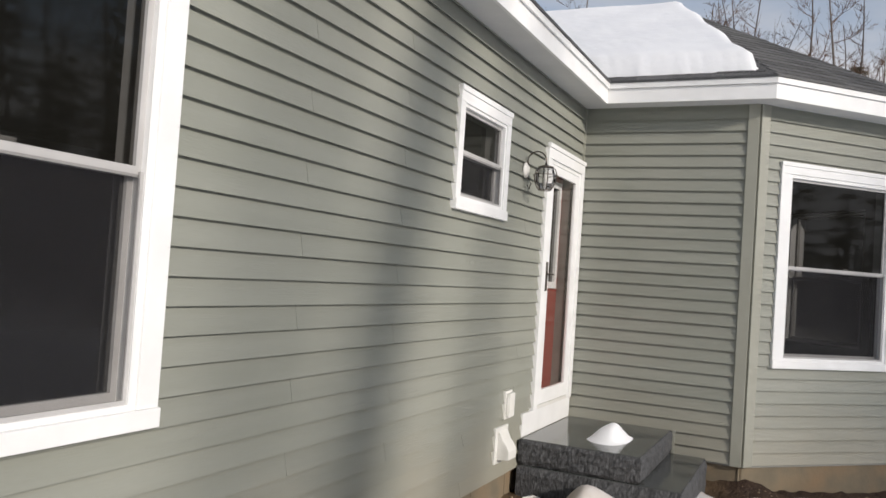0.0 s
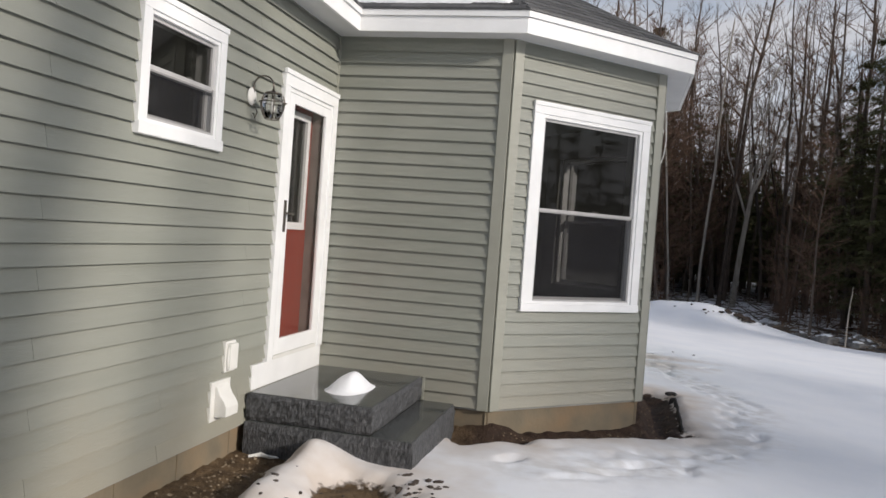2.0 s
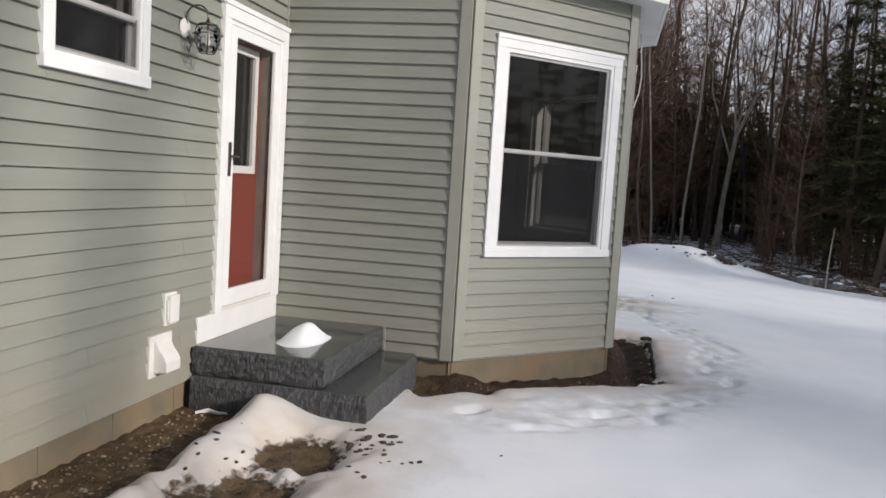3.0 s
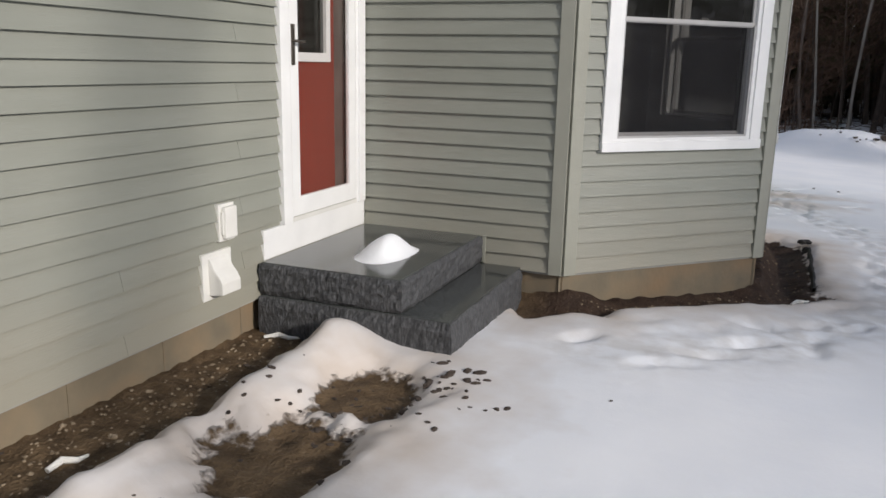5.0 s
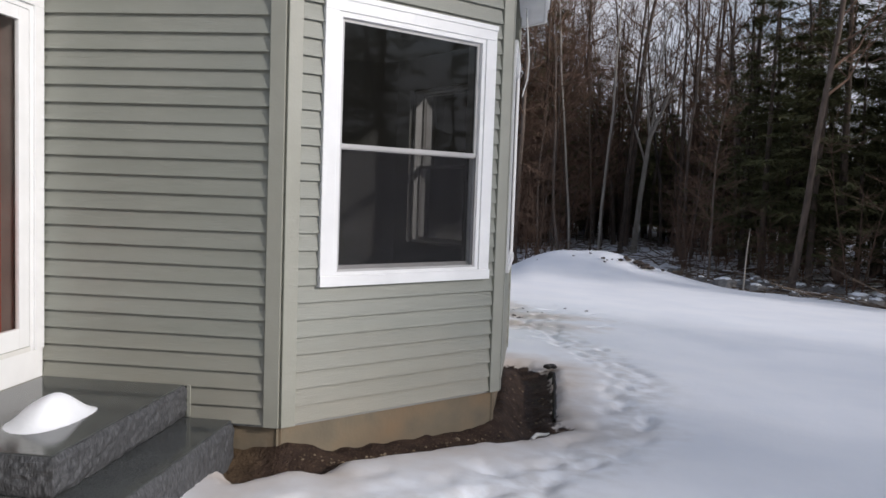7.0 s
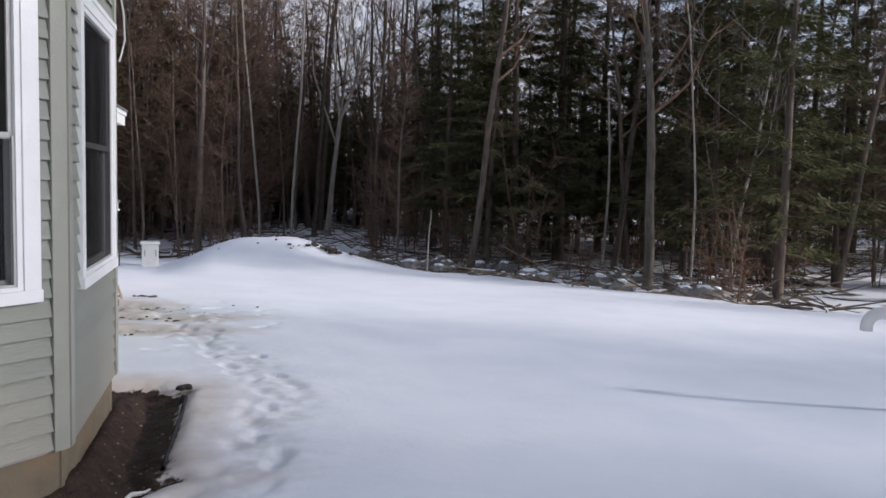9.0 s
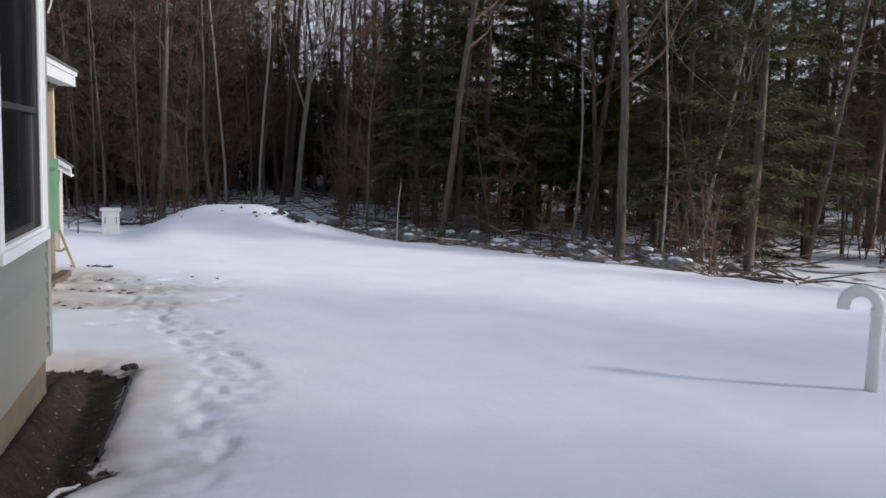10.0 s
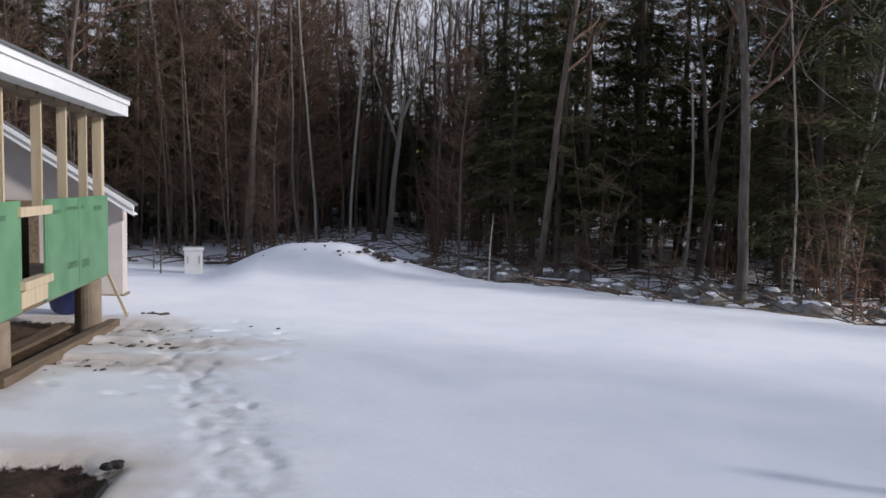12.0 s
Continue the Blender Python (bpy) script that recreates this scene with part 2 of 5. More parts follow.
def tube(bm, pts, radii, seg=8, caps=True):
    """A tapered tube along the points."""
    rings = []
    pts = [Vector(p) for p in pts]
    for i, p in enumerate(pts):
        d = (pts[min(i + 1, len(pts) - 1)] - pts[max(i - 1, 0)]).normalized()
        a = d.orthogonal().normalized() if abs(d.z) < 0.9 else d.cross(Vector((0, 1, 0.01))).normalized()
        if rings and abs(d.z) < 0.9:
            a = (prev - d * prev.dot(d)).normalized()
        prev = a
        b = d.cross(a)
        r = radii[i] if hasattr(radii, "__len__") else radii
        rings.append([bm.verts.new(p + (a * math.cos(2 * math.pi * k / seg) + b * math.sin(2 * math.pi * k / seg)) * r) for k in range(seg)])
    for r0, r1 in zip(rings, rings[1:]):
        for k in range(seg):
            bm.faces.new((r0[k], r0[(k + 1) % seg], r1[(k + 1) % seg], r1[k]))
    if caps and seg > 2:
        bm.faces.new(rings[0][::-1])
        bm.faces.new(rings[-1])


def lathe(bm, profile, seg=16):
    """Turn (radius, z) pairs round the z axis."""
    rings = [[bm.verts.new((r * math.cos(2 * math.pi * k / seg), r * math.sin(2 * math.pi * k / seg), z)) for k in range(seg)] for r, z in profile]
    for r0, r1 in zip(rings, rings[1:]):
        for k in range(seg):
            bm.faces.new((r0[k], r0[(k + 1) % seg], r1[(k + 1) % seg], r1[k]))
    bm.faces.new(rings[0][::-1])
    bm.faces.new(rings[-1])


def prism(bm, poly, z0, z1):
    """A solid over a plan polygon (counter-clockwise)."""
    lo = [bm.verts.new((x, y, z0)) for x, y in poly]
    hi = [bm.verts.new((x, y, z1)) for x, y in poly]
    n = len(poly)
    bm.faces.new(lo[::-1])
    bm.faces.new(hi)
    for i in range(n):
        bm.faces.new((lo[i], lo[(i + 1) % n], hi[(i + 1) % n], hi[i]))


def slab(bm, poly, thick):
    """A solid under a flat polygon in space."""
    hi = [bm.verts.new(p) for p in poly]
    lo = [bm.verts.new(Vector(p) - Vector((0, 0, thick))) for p in poly]
    n = len(poly)
    bm.faces.new(hi)
    bm.faces.new(lo[::-1])
    for i in range(n):
        bm.faces.new((lo[i], lo[(i + 1) % n], hi[(i + 1) % n], hi[i]))
    bmesh.ops.recalc_face_normals(bm, faces=bm.faces[:])


def smooth01(a, b, v):
    v = np.clip((v - a) / (b - a), 0, 1)
    return v * v * (3 - 2 * v)


# ---------------------------------------------------------------- ground
BAY = [(1.48, 0.0), (2.68, 1.20), (2.68, 2.90), (1.48, 4.10)]


def beyond_clearing(x, y):
    """Metres past the edge of the clearing, negative inside it."""
    return np.maximum(np.maximum((x - 7.9) * 0.777 + (y - 19.4) * 0.629, y - 25.0), x - 18.0)


def waves(x, y, size, seed):
    """A cheap smooth unevenness between -1 and 1."""
    r = np.random.RandomState(seed)
    v = 0
    for i in range(6):
        a, p, k = r.uniform(0, 6.28), r.uniform(0, 6.28), r.uniform(0.6, 1.7)
        v = v + np.sin((x * math.cos(a) + y * math.sin(a)) * 6.28 * k / size + p)
    return v / 4.0


def bare_soil(x, y):
    """How far inside a snow-free spot a place is, in metres."""
    rag = 0.05 * waves(x, y, 0.45, 3) + 0.025 * waves(x, y, 0.14, 4)
    strip = np.where(y < -1.0, 0.42 + 0.10 * smooth01(-1.4, -3.2, y) - x, -1.0)
    c = 0.15 + 0.06 * np.clip((x + y) / 3.9, 0, 1)
    back = np.minimum(np.minimum(y + 0.13, 1.75 - x + 0.3 * (y + 0.13)), x - 1.1)
    back = np.minimum(back, 0.6 - y)
    ang = c - (x - y - 1.48) * 0.7071
    ang = np.minimum(np.minimum(ang, (x + y - 1.0) * 0.7071), (4.75 - x - y) * 0.7071)
    right = np.minimum(np.minimum(3.13 - x, (1.82 - x + y) * 0.7071), np.minimum(3.95 - y, (6.84 - x - y) * 0.7071))
    right = np.minimum(right, y - 0.85)
    patch1 = (1 - np.hypot((x - 1.03) / 0.23, (y + 1.88) / 0.29)) * 0.2
    patch2 = (1 - np.hypot((x - 0.99) / 0.27, (y + 2.58) / 0.36)) * 0.22
    patch3 = (1 - np.hypot((x - 1.02) / 0.26, (y + 4.1) / 0.8)) * 0.25
    under = np.minimum(np.minimum(1.62 - x, y - 5.7), 10.2 - y)
    slush = np.maximum(np.maximum(1 - np.hypot((x - 2.0) / 0.75, (y - 7.2) / 0.22), 1 - np.hypot((x - 2.3) / 0.7, (y - 8.35) / 0.25)), 1 - np.hypot((x - 1.95) / 0.35, (y - 9.5) / 0.5))
    near = np.maximum(np.maximum(np.maximum(back, ang), right), np.maximum(under, np.minimum(slush * 0.3, -0.03)))
    return np.maximum(np.maximum(strip + rag, near + 0.5 * rag), np.maximum(np.maximum(patch1, patch2), patch3) + 1.1 * rag)


TRAIL = [(1.9, -0.85), (2.75, -0.25), (3.35, 0.75), (3.65, 1.9), (3.95, 3.2), (3.75, 4.8), (3.3, 6.4), (2.9, 8.2), (2.5, 9.6)]
rng = random.Random(5)
PRINTS = []
for (x0, y0), (x1, y1) in zip(TRAIL, TRAIL[1:]):
    steps = int(math.hypot(x1 - x0, y1 - y0) / 0.17)
    for i in range(steps):
        f = i / steps
        side = rng.choice((-1, 1)) * rng.uniform(0.02, 0.28)
        h = math.atan2(y1 - y0, x1 - x0)
        PRINTS.append((x0 + (x1 - x0) * f - math.sin(h) * side, y0 + (y1 - y0) * f + math.cos(h) * side, h + rng.uniform(-0.5, 0.5), rng.uniform(0.02, 0.055)))
for i in range(26):
    f, o = rng.random(), rng.gauss(0.55, 0.13)
    PRINTS.append((1.65 + 1.5 * f + 0.7 * o, -0.05 + 1.35 * f - 0.7 * o, rng.uniform(0, 3.1), rng.uniform(0.008, 0.024)))
for i in range(70):
    PRINTS.append((rng.gauss(3.0, 0.6), rng.gauss(8.2, 1.4), rng.uniform(0, 3.1), rng.uniform(0.015, 0.045)))


def trail_away(x, y):
    """Metres from the line of the trodden trail."""
    best = 99.0
    for (x0, y0), (x1, y1) in zip(TRAIL, TRAIL[1:]):
        f = np.clip(((x - x0) * (x1 - x0) + (y - y0) * (y1 - y0)) / ((x1 - x0) ** 2 + (y1 - y0) ** 2), 0, 1)
        best = np.minimum(best, np.hypot(x - x0 - f * (x1 - x0), y - y0 - f * (y1 - y0)))
    return best


def lay(x, y):
    """The height of the ground, with its snow."""
    yy = np.where(y < -1, -1 + (y + 1) * 0.4, y)
    z = 0.055 - 0.035 * yy - 0.03 * x
    z = np.where(x < 0.4, np.maximum(z, 0.055 - 0.035 * yy - 0.012), z)
    e = beyond_clearing(x, y)
    far = -0.95 + 0.22 * waves(x, y, 23, 8) + 0.10 * waves(x, y, 5, 9) + 0.018 * np.clip(e, 0, 45)
    edge = 0.055 - 0.035 * np.clip(yy, -20, 26) - 0.03 * np.clip(x, -10, 20)
    z = z + (np.minimum(far, edge - 0.22 + 0.018 * np.clip(e, 0, 45)) - z) * smooth01(-0.2, 3.5, e)
    z = z + 0.72 * np.exp(-(((x - 4.45) / 2.0) ** 2 + ((y - 21.5) / 1.9) ** 2) ** 1.15) * (1 + 0.08 * waves(x, y, 2.2, 6))
    z = z + 0.22 * np.exp(-(((x - 6.6) / 1.6) ** 2 + ((y - 21.0) / 1.6) ** 2))
    z = z + 0.14 * np.exp(-np.abs(x - 2.70) / 0.17) * smooth01(0.9, 1.5, y) * smooth01(4.0, 3.0, y)
    off = np.clip((x - y - 1.48) * 0.7071, 0, 9)
    z = z + 0.075 * np.exp(-off / 0.12) * smooth01(1.1, 1.6, x + y) * smooth01(4.4, 3.7, x + y) * smooth01(-0.3, 0.1, y)
    z = z + 0.09 * np.exp(np.clip(y, -9, 0) / 0.10) * smooth01(0.9, 1.2, x) * smooth01(1.9, 1.5, x) * smooth01(0.3, 0.1, y)
    berm = (x - 5.4) * 0.646 + (y - 7.0) * 0.763 + 0.25 * waves(x, y, 3.5, 23)
    z = z + 0.05 * np.exp(-(berm / 0.32) ** 2) * smooth01(3.8, 6.0, x) * smooth01(11.5, 8.5, x)
    z = z - 0.33 * smooth01(3.0, 1.2, x) * smooth01(14, 20, y)
    soil = bare_soil(x, y)
    snow = smooth01(0.03, -0.05, soil)
    lip = smooth01(0.03, -0.14, soil)
    near = smooth01(9, 5, np.abs(x - 2)) * smooth01(14, 9, y)
    z = z + 0.03 * snow + 0.055 * lip + 0.028 * waves(x, y, 4.2, 11) * lip + 0.004 * waves(x, y, 0.9, 12) * lip * near
    z = z + 0.10 * np.exp(-(((x - 0.62) / 0.22) ** 2 + ((y + 1.45) / 0.25) ** 2)) * lip + 0.05 * np.exp(-((x - 0.6) / 0.12) ** 2) * smooth01(-1.2, -1.6, y) * lip
    z = z - 0.09 * smooth01(0.0, 0.22, soil) * smooth01(2.72, 2.9, x)
    z = z + (1 - snow) * (0.012 * waves(x, y, 0.18, 14) + 0.008 * waves(x, y, 0.07, 15))
    z = z - 0.010 * np.exp(-(trail_away(x, y) / 0.26) ** 4) * (1 + 0.9 * waves(x, y, 0.5, 21)) * lip
    for px, py, h, d in PRINTS:
        c, s = math.cos(h), math.sin(h)
        u, v = (x - px) * c + (y - py) * s, -(x - px) * s + (y - py) * c
        z = z - 0.6 * d * np.exp(-((u / 0.135) ** 2 + (v / 0.062) ** 2) ** 3) * lip
    return z


def spread(lo, hi, step, far_lo, far_hi):
    """Even steps between lo and hi, then growing ones."""
    mid = list(np.arange(lo, hi + step / 2, step))
    a, s = [lo], step
    while a[-1] > far_lo:
        s = min(s * 1.13, 60)
        a.append(a[-1] - s)
    b, s = [mid[-1]], step
    while b[-1] < far_hi:
        s = min(s * 1.13, 60) if (b[-1] > 45 or s < 0.5) else s
        b.append(b[-1] + s)
    return np.array(a[:0:-1] + mid + b[1:])


gx, gy = spread(0.0, 4.6, 0.04, -700, 700), spread(-3.4, 9.6, 0.04, -700, 700)
XX, YY = np.meshgrid(gx, gy)
ZZ = lay(XX, YY)
nx, ny = len(gx), len(gy)
idx = np.arange(nx * ny).reshape(ny, nx)
quads = np.stack([idx[:-1, :-1], idx[:-1, 1:], idx[1:, 1:], idx[1:, :-1]], -1).reshape(-1, 4)
gme = bpy.data.meshes.new("ground")
gme.from_pydata(np.stack([XX, YY, ZZ], -1).reshape(-1, 3).tolist(), [], quads.tolist())
gme.shade_smooth()
at = gme.attributes.new("soil", "FLOAT", "POINT")
at.data.foreach_set("value", np.clip(bare_soil(XX, YY), -1, 1).reshape(-1).astype(np.float32))
at = gme.attributes.new("wood", "FLOAT", "POINT")
at.data.foreach_set("value", np.clip(beyond_clearing(XX, YY) / 40, -1, 1).reshape(-1).astype(np.float32))
at = gme.attributes.new("trod", "FLOAT", "POINT")
at.data.foreach_set("value", np.exp(-(trail_away(XX, YY) / 0.33) ** 2).reshape(-1).astype(np.float32))
at = gme.attributes.new("damp", "FLOAT", "POINT")
at.data.foreach_set("value", (smooth01(1.15, 1.5, XX) * smooth01(-0.9, -0.3, YY)).reshape(-1).astype(np.float32))
ground = tagged(new("ground", gme), "trodden spring snow with bare brown soil along the house", "ground", kind="structure")


def ground_material():
    m = bpy.data.materials.new("snow_and_soil")
    m.use_nodes = True
    n, l = m.node_tree.nodes, m.node_tree.links
    b = n["Principled BSDF"]

    def noise_node(scale, detail=6):
        t = n.new("ShaderNodeTexNoise")
        t.inputs["Scale"].default_value, t.inputs["Detail"].default_value = scale, detail
        l.new(geo.outputs["Position"], t.inputs["Vector"])
        return t.outputs["Fac"]

    def ranged(v, a, c, lo=0.0, hi=1.0):
        t = n.new("ShaderNodeMapRange")
        for k, w in zip(("From Min", "From Max", "To Min", "To Max"), (a, c, lo, hi)):
            t.inputs[k].default_value = w
        l.new(v, t.inputs["Value"])
        return t.outputs["Result"]

    def mixed(f, a, c):
        t = n.new("ShaderNodeMix")
        t.data_type = "RGBA"
        l.new(f, t.inputs["Factor"])
        for k, w in (("A", a), ("B", c)):
            if isinstance(w, tuple):
                t.inputs[k].default_value = (*w, 1)
            else:
                l.new(w, t.inputs[k])
        return t.outputs["Result"]

    def maths(op, a, c):
        t = n.new("ShaderNodeMath")
        t.operation = op
        for k, w in enumerate((a, c)):
            if isinstance(w, float):
                t.inputs[k].default_value = w
            else:
                l.new(w, t.inputs[k])
        return t.outputs["Value"]

    geo = n.new("ShaderNodeNewGeometry")
    soil_at, wood_at, damp_at = n.new("ShaderNodeAttribute"), n.new("ShaderNodeAttribute"), n.new("ShaderNodeAttribute")
    trod_at = n.new("ShaderNodeAttribute")
    damp_at.attribute_name, trod_at.attribute_name = "damp", "trod"
    soil_at.attribute_name, wood_at.attribute_name = "soil", "wood"
    fine = ranged(noise_node(16), 0.3, 0.7, -0.035, 0.035)
    soil = maths("ADD", soil_at.outputs["Fac"], fine)
    cover = ranged(soil, -0.015, 0.02)
    snow = mixed(ranged(noise_node(1.1, 4), 0.35, 0.65), (0.84, 0.86, 0.90), (0.90, 0.91, 0.935))
    tint = ranged(maths("ADD", soil_at.outputs["Fac"], ranged(noise_node(3.5), 0.3, 0.7, -0.14, 0.14)), -0.62, 0.02, 0.0, 0.85)
    snow = mixed(tint, snow, (0.56, 0.47, 0.39))
    slush = maths("MULTIPLY", trod_at.outputs["Fac"], ranged(noise_node(6, 4), 0.40, 0.62, 0.0, 0.6))
    snow = mixed(slush, snow, (0.58, 0.56, 0.54))
    litter = maths("MULTIPLY", ranged(maths("ADD", noise_node(0.9, 7), ranged(wood_at.outputs["Fac"], 0.1, 0.7, 0.0, 0.05)), 0.56, 0.66), ranged(wood_at.outputs["Fac"], 0.002, 0.05))
    snow = mixed(litter, snow, (0.10, 0.075, 0.055))
    dry = mixed(ranged(noise_node(9), 0.35, 0.65), (0.070, 0.044, 0.023), (0.150, 0.100, 0.055))
    earth = mixed(damp_at.outputs["Fac"], dry, mixed(ranged(noise_node(9), 0.35, 0.65), (0.026, 0.014, 0.009), (0.058, 0.034, 0.022)))
    earth = mixed(ranged(noise_node(70, 3), 0.56, 0.74, 0, 0.5), earth, (0.20, 0.14, 0.085))
    l.new(mixed(cover, snow, earth), b.inputs["Base Color"])
    b.inputs["Roughness"].default_value = 0.75
    b.inputs["Specular IOR Level"].default_value = 0.3
    h = maths("ADD", maths("MULTIPLY", noise_node(9, 8), maths("ADD", ranged(cover, 0, 1, 0.25, 1.5), 0.0)),
              maths("MULTIPLY", noise_node(60, 4), ranged(cover, 0, 1, 0.06, 0.9)))
    bp = n.new("ShaderNodeBump")
    bp.inputs["Strength"].default_value, bp.inputs["Distance"].default_value = 0.6, 0.03
    l.new(h, bp.inputs["Height"])
    l.new(bp.outputs["Normal"], b.inputs["Normal"])
    return m


gme.materials.append(ground_material())


def level(x, y):
    return float(lay(np.array([float(x)]), np.array([float(y)]))[0])


# ---------------------------------------------------------------- house: walls with siding
COURSE, SIDING_BOTTOM, SOFFIT_Z = 0.1016, 0.29, 3.25
WALLS = {  # plan start, angle of the run, from, to along the run
    "long": ((0, 0), 90, -9.0, 0.0),
    "back": ((0, 0), 0, 0.0, 1.48),
    "angled": ((1.48, 0), 45, 0.0, 1.697),
    "right": ((2.68, 1.20), 90, 0.0, 1.70),
    "far_angled": ((2.68, 2.90), 135, 0.0, 1.697),
    "far_back": ((1.48, 4.10), 180, 0.0, 1.48),
}
OPENINGS = {  # outer edges of the casings: from, to, bottom, top
    "long": [(-6.36, -4.965, 1.115, 2.80), (-2.752, -1.912, 2.066, 2.80), (-1.067, -0.03, 0.672, 2.755)],
    "angled": [(0.222, 1.545, 1.09, 2.80)],
    "far_angled": [(0.155, 1.475, 1.09, 2.80)],
    "right": [(0.315, 1.60, 1.09, 2.80)],
}


def frame_of(wall):
    (x, y), a, s0, s1 = WALLS[wall]
    return pose(x, y, 0, 0, 0, a)


def wall_body(wall, number):
    _, _, s0, s1 = WALLS[wall]
    holes = [(a + 0.07, b - 0.07, c + 0.06, d - 0.09) for a, b, c, d in OPENINGS.get(wall, [])]
    ss = sorted({s0, s1, *[h[0] for h in holes], *[h[1] for h in holes]})
    zz = sorted({0.27, 3.30, *[h[2] for h in holes], *[h[3] for h in holes]})
    bm = bmesh.new()
    for a, b in zip(ss, ss[1:]):
        for c, d in zip(zz, zz[1:]):
            if not any(h[0] - 0.01 < (a + b) / 2 < h[1] + 0.01 and h[2] < (c + d) / 2 < h[3] for h in holes):
                box(bm, a, b, 0.001, 0.15, c, d)
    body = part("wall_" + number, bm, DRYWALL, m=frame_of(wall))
    tagged(body, "sage green clapboard house wall with white trim", "wall", kind="structure")
    bm = boxed(s0 - (0.006 if wall != "long" else 0), s1 + 0.006, 0.02, 0.25, -1.6, 0.285)
    base = part("foundation_wall_" + number, bm, CONCRETE, m=frame_of(wall))
    tagged(base, "bare poured concrete foundation wall, soil-stained", "foundation", kind="structure")
    return body


def plank(wall, body, a, b, z0, z1, low, full):
    """One clapboard: thick lower edge, thin upper edge."""
    if b - a < 0.01 or z1 - z0 < 0.004:
        return
    front = lambda z: -0.027 + 0.023 * (z - low) / full
    lift = 0.016 if z0 == low else 0.0
    bm = bmesh.new()
    v = [bm.verts.new(p) for p in ((a, front(z0), z0), (b, front(z0), z0), (b, 0, z0 + lift), (a, 0, z0 + lift),
                                   (a, front(z1), z1), (b, front(z1), z1), (b, 0, z1), (a, 0, z1))]
    for f in ((3, 2, 1, 0), (4, 5, 6, 7), (0, 1, 5, 4), (1, 2, 6, 5), (2, 3, 7, 6), (3, 0, 4, 7)):
        bm.faces.new([v[i] for i in f])
    part("plank", bm, SIDING, body)


def side_wall(wall, body, s0, s1, breaks=()):
    full = COURSE + 0.012
    holes = [(a + 0.045, b - 0.045, c + 0.045, d - 0.045) for a, b, c, d in OPENINGS.get(wall, [])]
    r = random.Random(7)
    k, z0 = 0, SIDING_BOTTOM
    while z0 < SOFFIT_Z - 0.01:
        z1 = min(z0 + full, SOFFIT_Z + 0.02)
        cuts = [s0, s1]
        for h in holes:
            if h[2] < z1 and h[3] > z0:
                cuts += [h[0], h[1]]
        if breaks and not any(h[2] < z1 and h[3] > z0 for h in holes):
            cuts += [b for i, b in enumerate(breaks) if (k + i) % 3 == 0]
        elif breaks:
            cuts += [b for i, b in enumerate(breaks) if (k + i) % 3 == 0 and not any(h[0] - 0.1 < b < h[1] + 0.1 for h in holes)]
        cuts = sorted(set(cuts))
        for a, b in zip(cuts, cuts[1:]):
            mid = (a + b) / 2
            inside = [h for h in holes if h[0] < mid < h[1] and h[2] < z1 and h[3] > z0]
            gap = 0.0012 if breaks else 0
            if not inside:
                plank(wall, body, a + gap, b - gap, z0, z1, z0, full)
            else:
                h = inside[0]
                if h[2] > z0:
                    plank(wall, body, a, b, z0, h[2], z0, full)
                if h[3] < z1:
                    plank(wall, body, a, b, h[3], z1, z0, full)
        k, z0 = k + 1, z0 + COURSE


BODY = {w: wall_body(w, w) for w in WALLS}

# seams left by the concrete forms
for y in (-1.44, -2.07, -2.66, -3.3, -3.95):
    tagged(part("trim_form_seam", boxed(-0.030, -0.016, y - 0.006, y + 0.006, -0.2, 0.284), CONCRETE), "thin raised form seam on the foundation", "concrete seam", kind="structure")

# walls that close the house behind
for nm, (x0, x1, y0, y1) in {"rear": (-7.0, -6.85, -9.0, 12.0), "south": (-7.0, 0.0, -9.15, -9.0), "inner_north": (-7.0, 1.5, 5.6, 5.75),
                             "connecting": (-0.15, 0.0, 4.10, 5.6)}.items():
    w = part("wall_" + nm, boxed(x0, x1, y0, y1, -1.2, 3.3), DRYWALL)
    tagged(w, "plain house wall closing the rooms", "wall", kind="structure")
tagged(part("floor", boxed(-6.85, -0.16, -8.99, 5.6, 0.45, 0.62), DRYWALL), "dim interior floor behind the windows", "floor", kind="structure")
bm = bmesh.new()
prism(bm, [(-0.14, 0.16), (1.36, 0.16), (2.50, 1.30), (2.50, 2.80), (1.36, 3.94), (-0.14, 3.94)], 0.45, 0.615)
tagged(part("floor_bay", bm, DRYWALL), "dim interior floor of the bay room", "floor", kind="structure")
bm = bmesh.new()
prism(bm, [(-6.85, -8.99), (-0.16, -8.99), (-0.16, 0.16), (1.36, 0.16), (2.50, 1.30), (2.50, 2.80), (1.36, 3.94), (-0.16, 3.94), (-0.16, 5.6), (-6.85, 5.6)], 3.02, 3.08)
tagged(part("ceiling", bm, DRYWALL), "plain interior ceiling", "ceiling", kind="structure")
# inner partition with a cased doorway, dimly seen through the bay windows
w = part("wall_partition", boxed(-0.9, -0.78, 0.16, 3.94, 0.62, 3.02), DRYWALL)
tagged(w, "interior partition seen dimly through the window", "wall", kind="structure")
dc = thing("inner_door_casing", pose(-0.78, 2.3, 0.62), "white painted cased doorway inside the room", "door casing")
for nm, b in (("jamb", (0, 0.02, -0.5, -0.4, 0, 2.1)), ("jamb", (0, 0.02, 0.4, 0.5, 0, 2.1)), ("head", (0, 0.02, -0.5, 0.5, 2.1, 2.2))):
    part(nm, boxed(*b), WHITE, dc)

